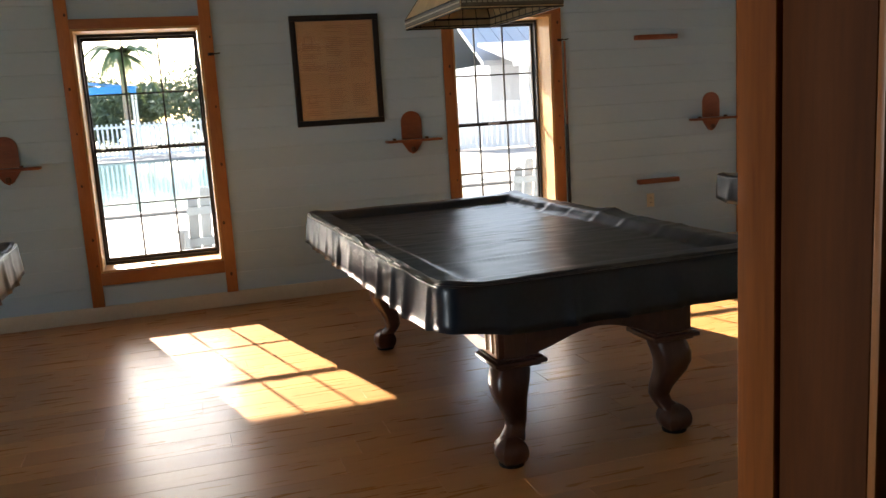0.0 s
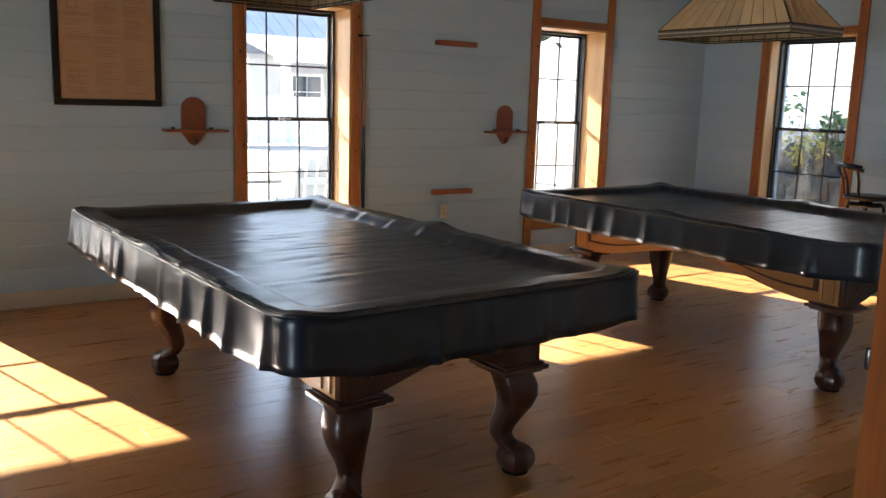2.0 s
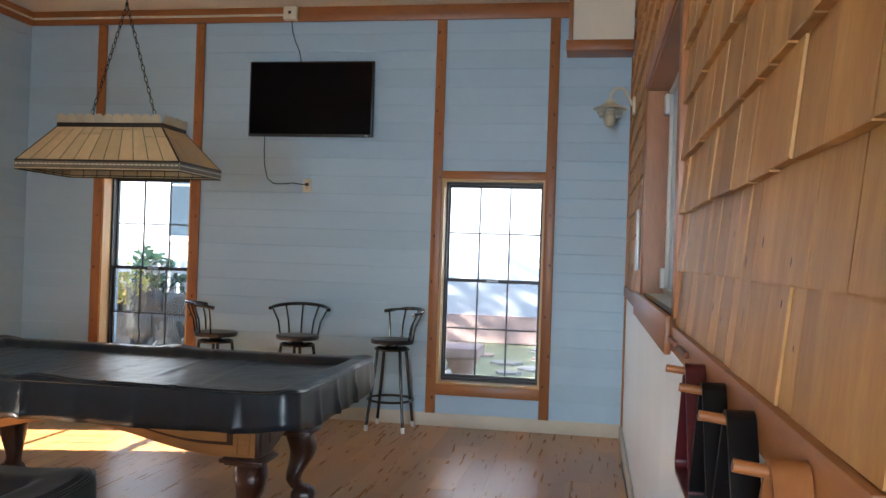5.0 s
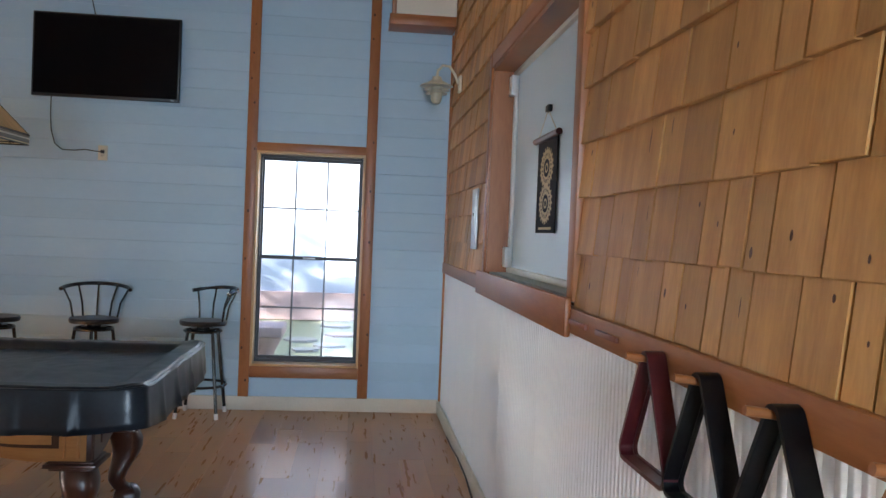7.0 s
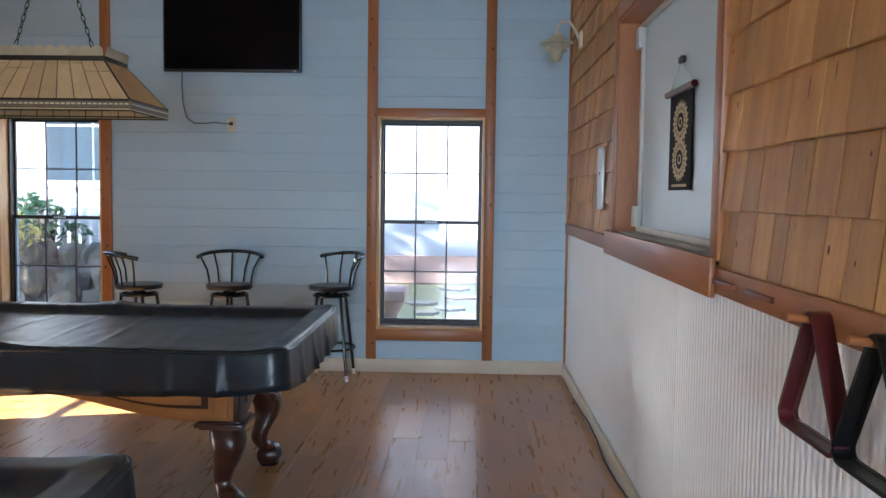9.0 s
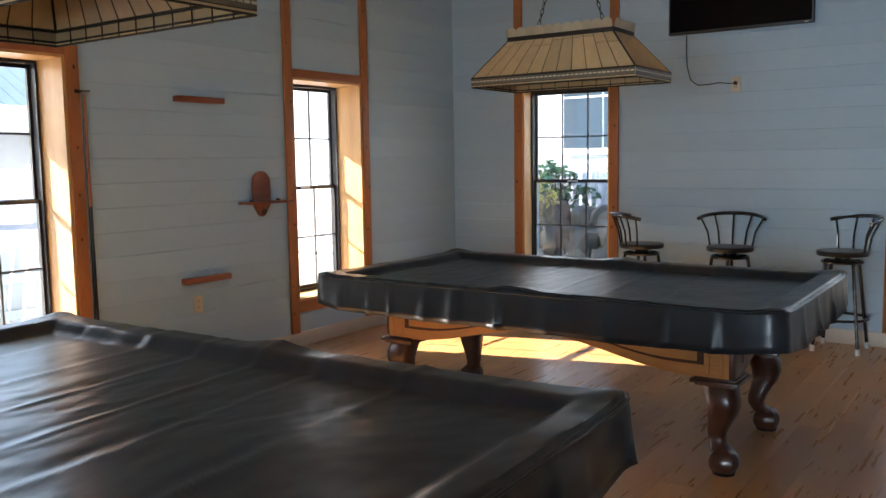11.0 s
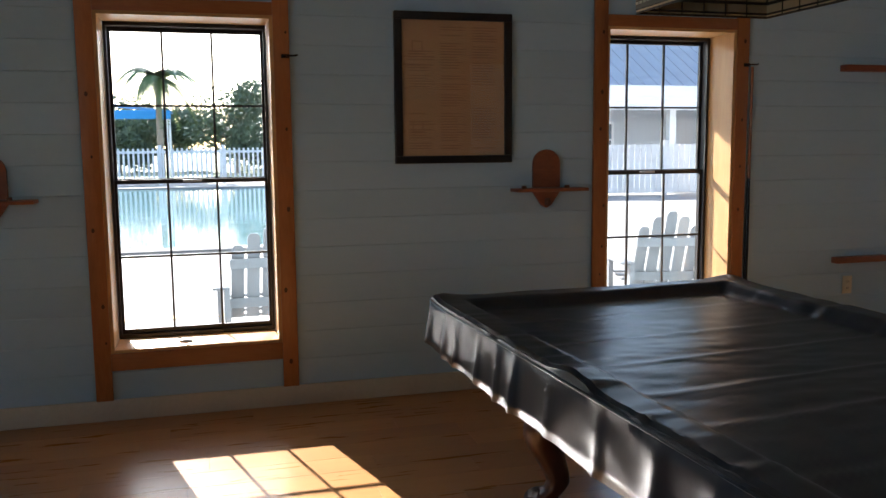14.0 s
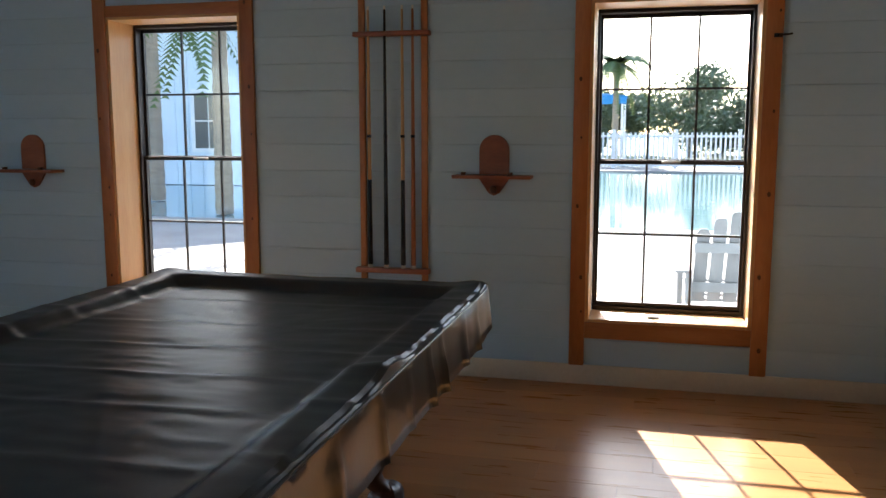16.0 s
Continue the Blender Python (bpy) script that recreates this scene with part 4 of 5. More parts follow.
def ball_rack(x, mat, label, tilt=0.0):
    """A triangular ball rack hanging by one rounded corner from a peg."""
    r = thing("ball_rack", label, "ball rack", (x, SY + 0.030, 1.200), 0, "ball racks on pegs")
    rc = 0.028
    cs = [Vector((0, -0.02)), Vector((-0.125, -0.245)), Vector((0.125, -0.245))]
    loop_o, loop_i = [], []
    for i in range(3):
        c = cs[i]
        d0 = (c - cs[i - 1]).normalized()
        d1 = (cs[(i + 1) % 3] - c).normalized()
        n0, n1 = Vector((d0.y, -d0.x)), Vector((d1.y, -d1.x))
        sgn = -1 if n0.dot(c - sum(cs, Vector((0, 0))) / 3) < 0 else 1
        for j in range(7):
            n = (n0.lerp(n1, j / 6)).normalized() * sgn
            loop_o.append(c + n * rc), loop_i.append(c + n * (rc - 0.010))
    d0, d1 = 0.0, 0.044
    bm = bmesh.new()
    L4 = [[(p.x, d, p.y) for p in lp] for lp, d in ((loop_o, d0), (loop_o, d1), (loop_i, d1), (loop_i, d0), (loop_o, d0))]
    rings(bm, L4, False)
    bmesh.ops.remove_doubles(bm, verts=bm.verts, dist=0.0001)
    part("frame", bm, mat, r)
    part("lip", rings(bmesh.new(), [[(p.x, d, p.y) for p in lp] for lp, d in ((loop_i, d0 + 0.002), ([q * 0.965 + Vector((0, -0.007)) for q in loop_i], d0 + 0.002), ([q * 0.965 + Vector((0, -0.007)) for q in loop_i], d0 + 0.012), (loop_i, d0 + 0.012))], False), mat, r)


for x, m, lb in ((2.85, M_MAROON, "maroon plastic triangle ball rack on a peg"), (2.555, M_BLACKPLASTIC, "black plastic triangle ball rack on a peg"), (2.255, M_BLACKPLASTIC, "black plastic triangle ball rack on a peg"), (1.92, M_CEDAR_TRIM, "orange wooden triangle ball rack on a peg")):
    ball_rack(x, m, lb)
    pg = thing("peg", "short wooden peg in the stained rail", "peg", (x + 0.012, SY + 0.028, 1.184), 0, "pegs in the rail")
    part("dowel", tube(bmesh.new(), [(0, 0, 0), (0, 0.085, 0.010)], 0.0085, 10), M_CEDAR_H, pg)
for x in (3.58, 3.275):
    sl = thing("rail_slot", "short dark slot in the wooden rail", "slot", (x, SY + 0.028, 1.19))
    part("slot", boxm(-0.098, 0.098, 0.0004, 0.012, -0.008, 0.008, bevel=0.002), M_SHELF, sl)


cord = thing("floor_cable", "thin black cable along the cream baseboard", "cable", (4.2, SY + 0.036, 0.0))
part("cord", tube(bmesh.new(), [(0.35 * k, 0.004 + 0.005 * math.sin(k * 2.1), 0.006 + 0.018 * (1 + math.sin(k * 1.3))) for k in range(9)], 0.005, 6), M_CASE, cord)


# corrugated sheets under the rail
def corrugated(x0, x1):
    p, a, bm, x = 0.034, 0.008, bmesh.new(), x0
    m = int((x1 - x0) / p * 12)
    top = [(x0 + (x1 - x0) * i / m, SY + 0.006 - a * math.exp(-(((i / 12) % 1 - 0.5) / 0.16) ** 2)) for i in range(m + 1)]
    v = [[bm.verts.new((px, py, z)) for px, py in top] for z in (0.02, 1.149)]
    for i in range(m):
        bm.faces.new((v[0][i], v[0][i + 1], v[1][i + 1], v[1][i]))
    return bm


for k, (a, b) in enumerate(((1.702, 2.55), (2.552, 3.40), (3.402, 4.25), (4.252, 5.10), (5.102, 5.95), (5.952, 6.80), (6.802, EX - 0.03))):
    part("corrugated_sheet", corrugated(a, b), M_CORR, wall_s, "galvanised corrugated metal sheet")
setting("corner_trim", boxm(EX - 0.028, EX - 0.003, SY - 0.005, SY + 0.022, 0.10, 3.065, bevel=0.003), M_CEDAR_TRIM, "thin stained corner strip")

# ---- outside ----
G = -0.14
ground = bmesh.new()
ground.faces.new([ground.verts.new(p) for p in ((-900, -900, G - 0.02), (900, -900, G - 0.02), (900, 900, G - 0.02), (-900, 900, G - 0.02))])
setting("ground", ground, M_EARTH, "dry grassy ground reaching the horizon")
deck = bmesh.new()
panel(deck, "x", -40, 30, 8.12, 42, 0, 1, [(-30, 6.5, 16.4, 36.5)])
deck.transform(Matrix(((1, 0, 0, 0), (0, 0, 1, 0), (0, 0.02, 0, G - 0.021), (0, 0, 0, 1))))
setting("pavement", deck, M_DECK, "sunlit pale pool deck paving")
setting("water", boxm(-30, 6.5, 16.4, 36.5, G - 0.03, G - 0.014), M_WATER, "turquoise swimming pool water")
cop = bmesh.new()
for b in ((-30, 6.8, 16.05, 16.4), (6.5, 6.8, 16.4, 36.5), (-30, 6.8, 36.5, 36.8)):
    box(cop, *b, G, G + 0.05, 0.01)
setting("pool_coping", cop, M_DECK, "pale stone pool coping")
setting("kerb_stripe", boxm(-12, 8, 11.1, 11.25, G, G + 0.004), M_YELLOW, "yellow painted stripe on the paving")

porch = tagged(new("porch_roof"), "porch roof over the windows", "", "", "structure")
pr = bmesh.new()
v = [pr.verts.new(p) for p in ((-6, 8.14, 3.39), (9, 8.14, 3.39), (9, 10.2, 2.69), (-6, 10.2, 2.69))]
w = [pr.verts.new(q.co + Vector((0, 0, 0.14))) for q in v]
pr.faces.new(v[::-1]), pr.faces.new(w)
for i in range(4):
    j = (i + 1) % 4
    pr.faces.new((v[i], v[j], w[j], w[i]))
part("roof_slab", pr, M_PLASTER, porch)


def adirondack(at, turn):
    c = thing("adirondack_chair", "weathered grey slatted adirondack chair on the paving", "chair", at, turn, "chairs by the pool")
    for k in range(5):
        x = -0.22 + 0.11 * k
        top = 0.98 - 0.10 * abs(k - 2) ** 1.5 * 0.45
        sb = bmesh.new()
        pts = [(-0.045, 0.30), (0.045, 0.30), (0.045, top - 0.03), (0.025, top), (-0.025, top), (-0.045, top - 0.03)]
        lo = [[sb.verts.new((x + px, -0.10 - (pz - 0.3) * 0.38 + d, pz)) for px, pz in pts] for d in (0, 0.02)]
        sb.faces.new(lo[0]), sb.faces.new(lo[1][::-1])
        for i in range(6):
            sb.faces.new((lo[0][i], lo[0][(i + 1) % 6], lo[1][(i + 1) % 6], lo[1][i]))
        part("back_slat", sb, M_CHAIRGREY, c)
    for z, y in ((0.42, -0.165), (0.72, -0.28)):
        part("cross_rail", boxm(-0.28, 0.28, y - 0.025, y - 0.005, z - 0.035, z + 0.035), M_CHAIRGREY, c)
    for k in range(5):
        part("seat_slat", boxm(-0.27, 0.27, -0.08 + k * 0.11, 0.01 + k * 0.11, 0.30 + k * 0.018, 0.32 + k * 0.018, bevel=0.004), M_CHAIRGREY, c)
    for s in (-1, 1):
        part("arm", boxm(s * 0.34 - 0.06, s * 0.34 + 0.06, -0.25, 0.47, 0.53, 0.552, bevel=0.006), M_CHAIRGREY, c)
        part("leg", boxm(s * 0.30 - 0.02, s * 0.30 + 0.02, 0.36, 0.45, 0, 0.53), M_CHAIRGREY, c)
        part("leg", boxm(s * 0.30 - 0.02, s * 0.30 + 0.02, -0.25, -0.16, 0, 0.53), M_CHAIRGREY, c)


for at, r in (((1.10, 9.6, G), 4), ((4.45, 9.75, G), -10)):
    adirondack(at, r)


def picket_fence(x0, y0, x1, y1, h, gap, label, solid=False):
    f = thing("picket_fence", label, "fence", (x0, y0, G), math.degrees(math.atan2(y1 - y0, x1 - x0)), "white fences")
    L = math.hypot(x1 - x0, y1 - y0)
    n = int(L / 2.4)
    for i in range(n + 1):
        pb = boxm(L * i / n - 0.065, L * i / n + 0.065, -0.065, 0.065, 0, h + 0.08)
        box(pb, L * i / n - 0.085, L * i / n + 0.085, -0.085, 0.085, h + 0.08, h + 0.13)
        part("post", pb, M_FENCE, f)
    for z in (0.15, h - 0.15):
        part("rail", boxm(0, L, -0.025, 0.025, z - 0.05, z + 0.05), M_FENCE, f)
    pk = bmesh.new()
    m = int(L / gap)
    for i in range(m):
        box(pk, L * (i + 0.5) / m - (0.45 * gap if solid else 0.038), L * (i + 0.5) / m + (0.45 * gap if solid else 0.038), -0.035, 0.035, 0.06, h)
    tagged(part("pickets", pk, M_FENCE, f), kind="stuff")


picket_fence(-34, 40, 9, 40, 1.5, 0.19, "white vinyl picket fence behind the pool")
picket_fence(9, 40, 9.2, 27, 1.5, 0.17, "white vinyl picket fence beside the pool")
picket_fence(9.2, 27, 26, 24, 1.5, 0.17, "white vinyl fence with close pickets", True)
picket_fence(12.6, 14.0, 12.6, 7.0, 1.35, 0.15, "white picket fence beside the rocks")


def gable_house(name, label, x0, x1, y0, y1, h, ridge, wall, roof, over=0.6, axis="x"):
    b = thing(name, label, "building", (0, 0, 0))
    wb = boxm(x0, x1, y0, y1, G, h)
    body = part("wall", wb, wall, b)
    rb = bmesh.new()
    if axis == "x":
        ym = (y0 + y1) / 2
        sec = [(y0 - over, h - 0.1), (ym, ridge), (y1 + over, h - 0.1), (y1 + over, h + 0.1), (ym, ridge + 0.2), (y0 - over, h + 0.1)]
        lo = [[(x, y, z) for y, z in sec] for x in (x0 - over, x1 + over)]
    else:
        xm = (x0 + x1) / 2
        sec = [(x0 - over, h - 0.1), (xm, ridge), (x1 + over, h - 0.1), (x1 + over, h + 0.1), (xm, ridge + 0.2), (x0 - over, h + 0.1)]
        lo = [[(x, y, z) for x, z in sec] for y in (y0 - over, y1 + over)]
    rings(rb, lo)
    rf = part("roof", rb, roof, b)
    if axis == "x":
        seam, n = bmesh.new(), int((x1 - x0) / 0.6)
        for i in range(n):
            x = x0 + (x1 - x0) * (i + 0.5) / n
            tube(seam, [(x, y0 - over, h + 0.11), (x, (y0 + y1) / 2, ridge + 0.21)], 0.03, 4)
        part("seam", seam, roof, rf)
        part("gutter", boxm(x0 - over, x1 + over, y0 - over - 0.12, y0 - over, h - 0.12, h + 0.06), M_ROOF, rf)
    return b, body


def house_window(parent, axis, u, v, z0, z1, w, s):
    """A window on a far wall; s is the way that the wall faces."""
    def q(a, b, d0, d1, e, f):
        d0, d1 = sorted((v + s * d0, v + s * d1))
        return boxm(*((a, b, d0, d1) if axis == "x" else (d0, d1, a, b)), e, f)
    fr = part("window", q(u - w / 2 - 0.1, u + w / 2 + 0.1, 0.0, 0.05, z0 - 0.1, z1 + 0.1), M_FENCE, parent, "white framed window")
    for k in (0, 1):
        for r in (0, 1):
            part("pane", q(u - w / 2 + w / 2 * k + 0.02, u + w / 2 * k - 0.02, 0.051, 0.06, z0 + (z1 - z0) / 2 * r + 0.02, z0 + (z1 - z0) / 2 * (r + 1) - 0.02), M_DARKPANE, fr)


hb, body = gable_house("pool_house", "pale house with a grey metal roof and porch columns", 13.5, 44, 35, 50, 2.9, 7.4, M_BUILD, M_ROOF, 0.5)
pb = bmesh.new()
rings(pb, [[(x, 31.2, 2.75), (x, 35.0, 3.6), (x, 35.0, 3.75), (x, 31.2, 2.9)] for x in (13.0, 44)])
part("porch_roof", pb, M_ROOF, hb)
part("fascia", boxm(13.0, 44, 31.1, 31.2, 2.6, 2.9), M_FENCE, hb)
for x in (13.6, 17.4, 21.2, 25.0, 28.8, 32.6):
    part("column", boxm(x - 0.13, x + 0.13, 31.5, 31.76, G, 2.75), M_FENCE, hb)
for x in (16, 23.2, 30):
    house_window(hb, "x", x, 35, 0.9, 2.2, 1.3, -1)

bb, body = gable_house("blue_building", "tall blue-grey building with vertical siding", -30, -9.5, 25.5, 38, 6.4, 9, M_BLUEBUILD, M_ROOF, 0.4)
bt = bmesh.new()
for i in range(50):
    x = -30 + 0.41 * (i + 0.5)
    box(bt, x - 0.02, x + 0.02, 25.475, 25.5, G, 6.3)
part("batten", bt, M_BLUEBUILD, bb)
house_window(bb, "x", -11.9, 25.5, 0.9, 2.5, 0.9, -1)
house_window(bb, "x", -19, 25.5, 0.9, 2.9, 1.0, -1)

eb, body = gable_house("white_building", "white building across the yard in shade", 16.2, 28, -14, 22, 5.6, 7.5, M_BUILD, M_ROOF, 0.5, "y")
house_window(eb, "y", 9.9, 16.2, 1.6, 3.6, 1.7, -1)
house_window(eb, "y", -4.0, 16.2, 1.0, 3.0, 1.4, -1)
part("plinth", boxm(16.12, 16.2, -14, 22, G, 0.35), M_PINKSTONE, eb)


def palm(at, h, crown, label):
    p = thing("palm_tree", label, "palm tree", at)
    rng = random.Random(int(at[0] * 10))
    prof = []
    for i in range(26):
        t = i / 25
        prof.append((0.17 * (1 - 0.25 * t) * (1.06 if i % 2 else 0.97), h * t))
    prof += [(0.2, h + 0.25), (0.12, h + 0.7)]
    part("trunk", turned(bmesh.new(), prof, 12), M_TRUNK, p, "ringed grey palm trunk")
    fb = bmesh.new()
    for k in range(22):
        a = 2 * math.pi * k / 22 + rng.uniform(-0.15, 0.15)
        el = rng.uniform(-0.3, 1.1)
        d = Vector((math.cos(a), math.sin(a), 0))
        pts = []
        for j in range(9):
            t = j / 8
            pts.append(Vector((0, 0, h + 0.5)) + d * crown * t * (0.6 + 0.4 * math.cos(el)) + Vector((0, 0, crown * (math.sin(el) * t - 0.95 * t * t))))
        side = Vector((-d.y, d.x, 0))
        for j in range(1, 9):
            c0, dirv = pts[j], (pts[j] - pts[j - 1]).normalized()
            for s in (-1, 1):
                for m in range(4):
                    b = pts[j - 1].lerp(c0, m / 4)
                    tip = b + (side * s * 0.8 + dirv * 0.5 + Vector((0, 0, -0.35))) * crown * 0.26 * (1.15 - j / 9)
                    fb.faces.new([fb.verts.new(q) for q in (b, b + dirv * 0.045 * crown, tip)])
    part("crown", fb, M_FROND, p, "drooping green fronds")


palm((-10.3, 20.2, G), 4.7, 2.2, "tall palm tree with a ringed trunk")
palm((-7.25, 17.6, G), 3.9, 2.0, "palm tree with hanging dry fronds")
palm((-1.3, 45, G), 4.3, 2.3, "palm tree behind the pool fence")
palm((23.5, 16, G), 4.8, 2.2, "palm tree beside the yard fence")


def tree(at, h, r, leaf, label, n=4500, nm="tree", size=0.19, trunk=0.35):
    t = thing(nm, label, nm.replace("_", " "), at)
    rng = random.Random(int(at[0] * 7 + at[1]))
    tb = bmesh.new()
    tube(tb, [(0, 0, 0), (0.05 * h * 0.2, 0, h * trunk * 0.6), (0, 0.03, h * 0.72)], 0.035 * h, 8, 0.008 * h)
    clumps = []
    for k in range(13):
        a, e = rng.uniform(0, 6.28), rng.uniform(trunk + 0.05, 0.95)
        q = r * rng.uniform(0.25, 0.85) * (1.1 - abs(e - 0.6))
        c = Vector((q * math.cos(a), q * math.sin(a), h * e))
        clumps.append((c, r * rng.uniform(0.25, 0.48)))
        tube(tb, [(0, 0, h * (trunk + 0.5 * (e - trunk) * 0.6)), c * 0.6 + Vector((0, 0, c.z * 0.35)), c], 0.012 * h, 6, 0.003 * h)
    part("trunk", tb, M_TRUNK, t)
    vs, fs = [], []
    for i in range(n):
        c, q = clumps[i % len(clumps)]
        d = Vector((rng.gauss(0, 1), rng.gauss(0, 1), rng.gauss(0, 0.8))).normalized() * q * rng.uniform(0.55, 1.1)
        p = c + d
        p.z = max(p.z, 0.02)
        u = Vector((rng.gauss(0, 1), rng.gauss(0, 1), rng.gauss(0, 1))).normalized() * size * rng.uniform(0.5, 1.0)
        w = u.orthogonal().normalized() * u.length * 0.6
        o = len(vs)
        vs += [p - u, p + w, p + u, p - w]
        fs.append((o, o + 1, o + 2, o + 3))
    me = bpy.data.meshes.new("crown")
    me.from_pydata(vs, [], fs)
    me.materials.append(leaf)
    cr = new("crown", me)
    cr.parent = t


for at, h, r in (((2.5, 56, G), 6.6, 4.2), ((7.5, 58, G), 5.2, 3.6), ((-4.5, 60, G), 5.0, 3.8), ((12.5, 62, G), 6.0, 4.0), ((-11, 63, G), 6.2, 4.6), ((-19, 60, G), 5.6, 4.4), ((17, 66, G), 5.6, 4.4), ((-1.5, 62, G), 5.4, 3.6), ((5, 64, G), 5.6, 3.8), ((10, 60, G), 4.8, 3.4), ((-7.5, 66, G), 5.8, 4.0), ((-15, 66, G), 6.0, 4.2)):
    tree(at, h * 0.72, r * 0.85, M_LEAF, "dark leafy tree behind the pool fence", trunk=0.15)
tree((12.3, 8.9, G), 1.5, 0.5, M_SHRUB, "bright green shrub beside the rocks", 420, "shrub", 0.09, 0.3)
tree((10.6, 8.3, G + 0.75), 0.5, 0.3, M_FLOWER, "small yellow-green plant on the rocks", 200, "shrub", 0.05, 0.2)
tree((13.5, 11.2, G), 1.9, 0.8, M_SHRUB, "bright green shrub behind the fence", 450, "shrub", 0.09, 0.3)

# tree added north of the east yard to keep the sun off it
tree((11.0, 15.8, G), 6.6, 3.4, M_LEAF, "leafy tree added to shade the yard beside the house", 6000, trunk=0.45)

# blue shade canopy
can = thing("shade_canopy", "blue canvas shade canopy on posts", "canopy", (-4.0, 47, G))
cb = bmesh.new()
rings(cb, [[(x, y, z + 0.35 * (1 - abs(x) / 3.2)) for x, y, z in ((-3.2 + 0.4 * i, y0, 3.25) for i in range(17))] for y0 in (-2, 2)], False, False)
bmesh.ops.solidify(cb, geom=list(cb.faces), thickness=0.05)
part("canvas", cb, M_CANVAS, can)
part("valance", boxm(-3.2, 3.2, -2.03, -2.0, 2.85, 3.25), M_CANVAS, can)
for x in (-3, 3):
    for y in (-1.9, 1.9):
        part("post", tube(bmesh.new(), [(x, y, 0), (x, y, 3.25)], 0.06), M_FENCE, can)


def boulder(at, r, seed, mat=None, nm="boulder"):
    bm = bmesh.new()
    bmesh.ops.create_icosphere(bm, subdivisions=3, radius=1)
    for v in bm.verts:
        k = 1 + 0.35 * noise.noise(v.co * 1.4 + Vector((seed * 3.1, 0, 0))) + 0.28 * noise.noise(v.co * 3.5 + Vector((0, seed * 2.3, 0))) + 0.12 * noise.noise(v.co * 9.0)
        v.co = Vector((v.co.x * r[0] * k, v.co.y * r[1] * k, max(-0.1, v.co.z * k) * r[2]))
    ob = tagged(new(nm, finish(nm, bm, mat or M_ROCK)), "rough grey landscaping boulder", "boulder", "boulders of the rock bank")
    ob.location = at


rng = random.Random(3)
for i in range(34):
    row = i // 12
    boulder((10.6 + 0.28 * row + rng.uniform(-0.1, 0.1), 6.9 + 0.27 * (i % 12) + rng.uniform(-0.08, 0.08), G + 0.01 + 0.30 * row), (rng.uniform(0.2, 0.34), rng.uniform(0.2, 0.32), rng.uniform(0.3, 0.46)), i)
setting("rock_bank", boxm(10.8, 12.2, 6.7, 10.4, G - 0.02, 0.55, bevel=0.1), M_ROCK, "rocky bank behind the boulders")
bench = thing("stone_bench", "pinkish carved stone bench in the yard", "bench", (10.1, 4.25, G))
part("seat", boxm(-0.3, 0.3, -0.45, 0.45, 0.46, 0.58, bevel=0.03), M_PINKSTONE, bench)
for s in (-1, 1):
    part("leg", turned(bmesh.new(), [(0.20, 0), (0.19, 0.06), (0.12, 0.14), (0.11, 0.28), (0.17, 0.40), (0.2, 0.46)], 16, (0, s * 0.24)), M_PINKSTONE, bench)
for i in range(60):
    x, y = rng.uniform(9.0, 15.5), rng.uniform(1.5, 6.0)
    if abs(x - 10.1) < 0.5 and abs(y - 4.25) < 0.7:
        continue
    bm = bmesh.new()
    q, m = rng.uniform(0.16, 0.34), rng.randint(5, 7)
    lo = [[(q * (0.8 + 0.2 * math.sin(k * 2.3 + i)) * math.cos(2 * math.pi * k / m), q * math.sin(2 * math.pi * k / m), z) for k in range(m)] for z in (0, 0.035)]
    st = tagged(new("flagstone", finish("flagstone", rings(bm, lo), M_DECK if i % 3 else M_PINKSTONE)), "flat pale flagstone lying in the yard", "flagstone", "flagstones")
    st.location = (x, y, G - 0.02)

# ---- pieces: wall boards, shingles, floor planks ----
PITCH = 0.152
sec = [(0.0, 0.0), (-0.0135, 0.0), (-0.014, 0.0006), (-0.014, 0.1472), (-0.0115, 0.1515), (-0.008, 0.1518), (0.0, 0.1518)]
bm = rings(bmesh.new(), [[(x, d, z) for d, z in sec] for x in (0.0, 1.0)])
BOARD = finish("board", bm, M_PAINT, False)


def boards(parent, axis, u0, u1, v, holes):
    z = 0.1
    while z < TOP - 0.02:
        segs = [(u0, u1)]
        for h in holes:
            if h[2] - 0.03 < z + 0.142 and z + 0.01 < h[3] + 0.03:
                segs = [q for a, b in segs for q in ((a, min(b, h[0])), (max(a, h[1]), b)) if q[1] - q[0] > 0.01]
        for a, b in segs:
            hz = min(1.0, (TOP - z) / 0.1518)
            m = Matrix.Translation((a, v, z)) if axis == "x" else Matrix.Translation((v, b, z)) @ pose(0, 0, 0, 0, 0, -90)
            piece("board", BOARD, parent, m @ Matrix.Diagonal((b - a, 1, hz, 1)))
        z += PITCH


# short boards above and below each opening, so that every course meets the trim
def wall_boards(parent, axis, u0, u1, v, cents):
    holes = [(c - HALVES[c] - 0.04, c + HALVES[c] + 0.04, -1, 9) for c in cents]
    boards(parent, axis, u0, u1, v, holes)
    for c in cents:
        z, HALF = 0.1, HALVES[c]
        while z < TOP - 0.02:
            lo, hi = z, min(z + 0.1518, TOP)
            for a, b in ((lo, min(hi, SILL - 0.02)), (max(lo, HEAD + 0.02), hi)):
                if b - a > 0.012:
                    p = c - HALF - 0.04 if axis == "x" else c + HALF + 0.04
                    m = Matrix.Translation((p, v, a)) if axis == "x" else Matrix.Translation((v, p, a)) @ pose(0, 0, 0, 0, 0, -90)
                    piece("board", BOARD, parent, m @ Matrix.Diagonal((2 * HALF + 0.08, 1, (b - a) / 0.1518, 1)))
            z += PITCH


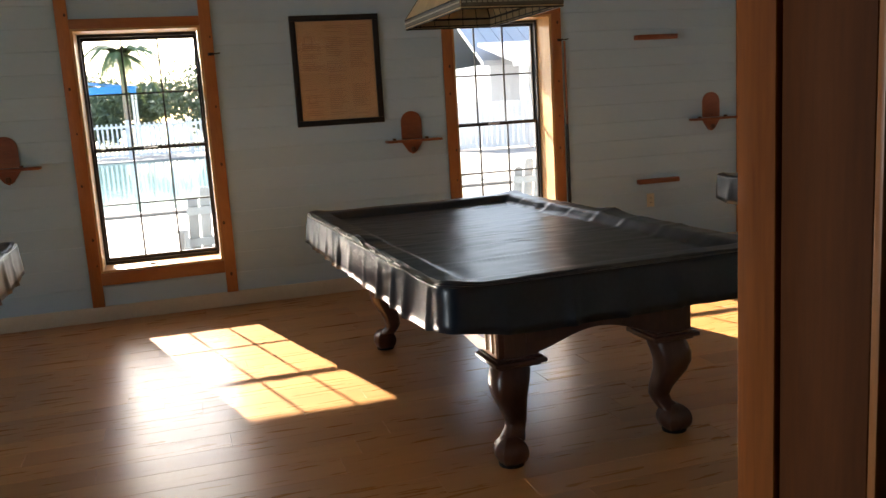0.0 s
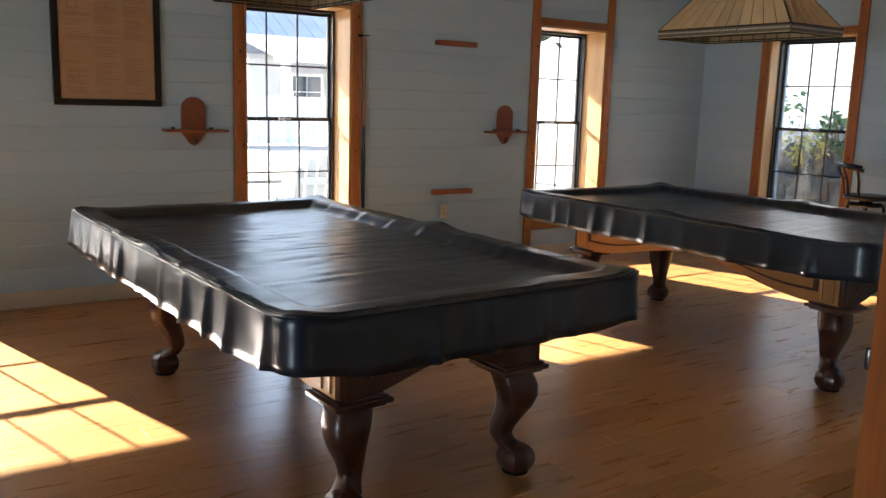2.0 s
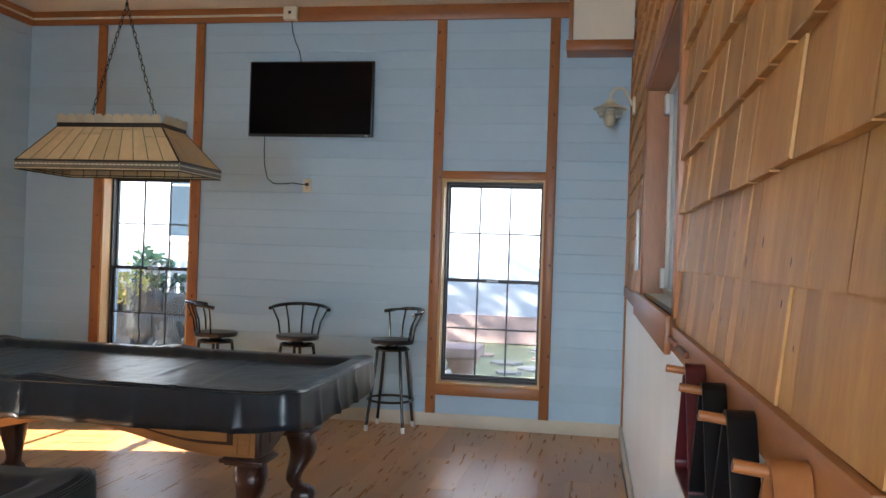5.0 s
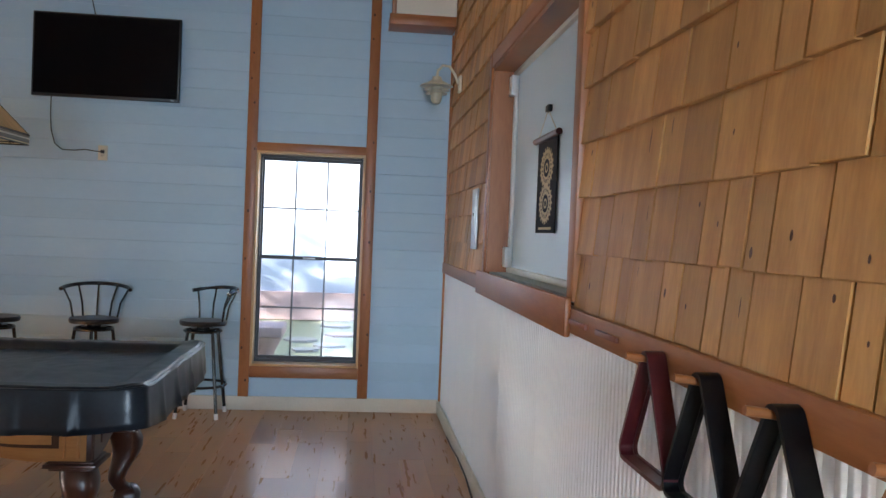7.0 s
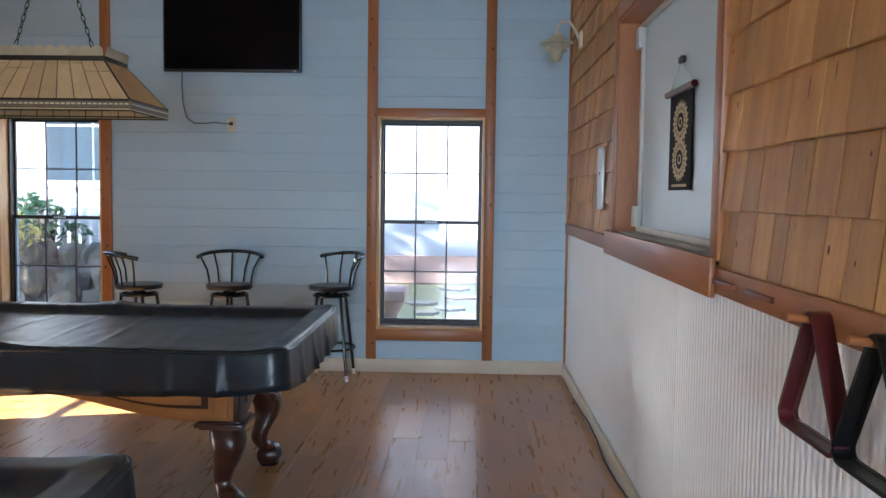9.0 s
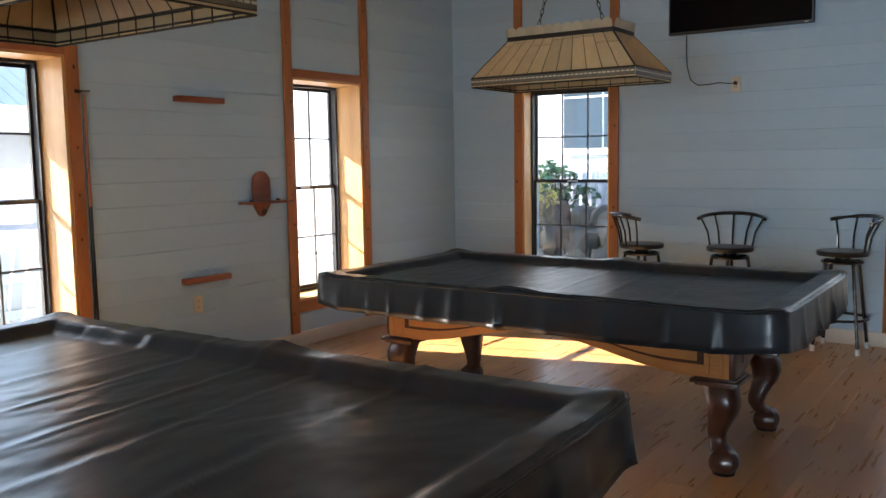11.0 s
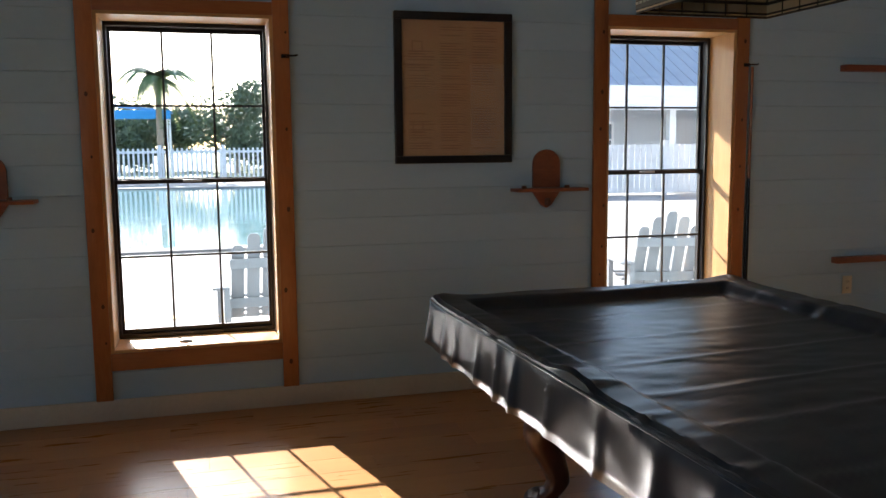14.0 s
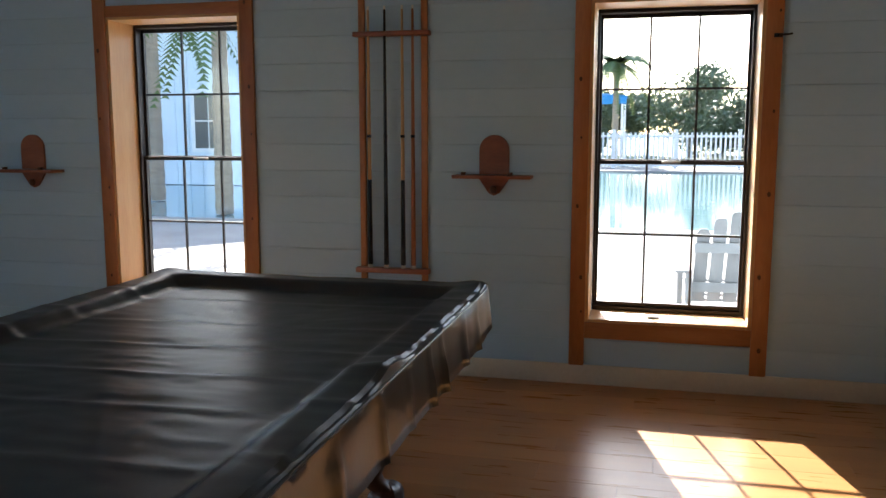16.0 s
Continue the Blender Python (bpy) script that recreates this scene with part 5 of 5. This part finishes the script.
wall_boards(wall_n, "x", WX, EX, NY + 0.014, NORTH)
wall_boards(wall_e, "y", SY, NY, EX + 0.014, EAST)

felt = bmesh.new()
panel(felt, "x", 1.703, EX - 0.03, 1.229, TOP - 0.003, SY - 0.0118, SY - 0.0112, [(hx0 - 0.08, hx1 + 0.07, hz0 - 0.02, hz1 + 0.08)])
part("backing_felt", felt, M_FLOORGAP, wall_s, "dark felt behind the shingles")

# shingles in courses, each tapering to its top and proud at its butt
rng = random.Random(21)
bm = bmesh.new()
rings(bm, [[(x, y, z) for y, z in ((0.0, 0.0), (0.0225, 0.0), (0.024, 0.003), (0.005, 0.2), (0.0, 0.2))] for x in (0.0, 1.0)])
SHINGLE = finish("shingle", bm, M_SHINGLE, False)
near, far, z = [], [], 1.230
while z < TOP - 0.03:
    x = 1.703 - rng.uniform(0, 0.05)
    while x < EX - 0.03:
        w = rng.choice((0.10, 0.13, 0.15, 0.17, 0.19, 0.22)) + rng.uniform(-0.015, 0.015)
        a, b = max(x, 1.703), min(x + w - rng.uniform(0.005, 0.009), EX - 0.03)
        x += w
        lo, hi = z + rng.uniform(-0.003, 0.003), min(z + 0.188, TOP)
        if lo < hz1 + 0.08 and hi > hz0 - 0.02:
            if hi > hz1 + 0.11 and lo < hz1 + 0.08 and hx0 - 0.08 < (a + b) / 2 < hx1 + 0.07:
                lo = hz1 + 0.081
            elif a < hx0 - 0.08 < b:
                b = hx0 - 0.081
            elif a < hx1 + 0.07 < b:
                a = hx1 + 0.071
            elif hx0 - 0.08 <= a and b <= hx1 + 0.07:
                continue
        if b - a > 0.012:
            (near if 2.0 < a < 6.0 and z < 2.6 and len(near) < 300 else far).append((a, b, lo, hi, rng.uniform(0, 0.004)))
    z += 0.179
for a, b, lo, hi, d in near:
    piece("shingle", SHINGLE, wall_s, Matrix.Translation((a, SY - 0.011 + d, lo)) @ Matrix.Diagonal((b - a, 1, (hi - lo) / 0.2, 1)))
kn = bmesh.new()
for a, b, lo, hi, d in near:
    if rng.random() < 0.42:
        ku, kz, kr = rng.uniform(a + 0.02, b - 0.02), rng.uniform(lo + 0.03, hi - 0.03), rng.uniform(0.0025, 0.0065)
        tall = rng.choice((1.4, 1.8, 5.0))
        y = SY - 0.011 + d + 0.024 - 0.019 * (kz - lo) / (hi - lo) + 0.0012
        ln = -0.019 / (hi - lo)
        kn.faces.new([kn.verts.new((ku + kr * math.cos(q) / (1 if tall < 3 else 1.8), y + ln * kr * tall * math.sin(q), kz + kr * tall * math.sin(q))) for q in [2 * math.pi * k / 10 for k in range(10)]])
tagged(part("knots", kn, M_KNOT, wall_s), kind="stuff")
vs, fs = [], []
for a, b, lo, hi, d in far:
    o = len(vs)
    for x in (a, b):
        vs += [(x, SY - 0.011 + d + y, lo + q * (hi - lo) / 0.2) for y, q in ((0.0, 0.0), (0.024, 0.0), (0.005, 0.2), (0.0, 0.2))]
    fs += [(o, o + 1, o + 5, o + 4), (o + 1, o + 2, o + 6, o + 5), (o + 2, o + 3, o + 7, o + 6), (o, o + 3, o + 2, o + 1), (o + 4, o + 5, o + 6, o + 7)]
me = bpy.data.meshes.new("shingles")
me.from_pydata(vs, [], fs)
M_SHINGLE_FAR = M_SHINGLE.copy()
nt = M_SHINGLE_FAR.node_tree
gi = nt.nodes.new("ShaderNodeNewGeometry")
for lk in list(nt.links):
    if lk.from_node.type == "OBJECT_INFO":
        nt.links.new(gi.outputs["Random Per Island"], lk.to_socket)
me.materials.append(M_SHINGLE_FAR)
rest = new("shingles", me)
rest.parent = wall_s
tagged(rest, "", "", "", "stuff")

# floor planks along x
rng = random.Random(8)
bm = bmesh.new()
rings(bm, [[(x, y, z) for x, y in ((0 + i, 0 + i2), (1 - i, 0 + i2), (1 - i, 1 - i2), (0 + i, 1 - i2))] for z, i, i2 in ((-0.008, 0, 0), (-0.0008, 0, 0), (0.0, 0.0007, 0.0045))])
PLANK = finish("plank", bm, M_FLOOR, False)
PW = 0.165
planks, vs, fs = [], [], []
y = -1.2
while y < NY:
    x = WX - rng.uniform(0, 1.2)
    while x < EX:
        L = 1.22
        a, b, y1 = max(x, WX), min(x + L, EX), min(y + PW, NY)
        x += L
        if b - a < 0.02:
            continue
        if -1.3 < a < 7 and 2.6 < y < 7.7 and len(planks) < 300:
            planks.append((a, b, y, y1))
        else:
            o = len(vs)
            vs += [(a + 0.0012, y + 0.0011, 0), (b - 0.0012, y + 0.0011, 0), (b - 0.0012, y1 - 0.0011, 0), (a + 0.0012, y1 - 0.0011, 0), (a, y, -0.003), (b, y, -0.003), (b, y1, -0.003), (a, y1, -0.003)]
            fs += [(o, o + 1, o + 2, o + 3)] + [(o + i, o + 4 + i, o + 4 + (i + 1) % 4, o + (i + 1) % 4) for i in range(4)]
    y += PW
for a, b, y0, y1 in planks:
    piece("plank", PLANK, floor, Matrix.Translation((a, y0, 0)) @ Matrix.Diagonal((b - a - 0.001, y1 - y0 - 0.0008, 1, 1)))
me = bpy.data.meshes.new("planks")
me.from_pydata(vs, [], fs)
M_FLOOR_FAR = M_FLOOR.copy()
nt = M_FLOOR_FAR.node_tree
gi = nt.nodes.new("ShaderNodeNewGeometry")
for lk in list(nt.links):
    if lk.from_node.type == "OBJECT_INFO":
        nt.links.new(gi.outputs["Random Per Island"], lk.to_socket)
me.materials.append(M_FLOOR_FAR)
rest = new("planks", me)
rest.parent = floor
tagged(rest, "", "", "", "stuff")
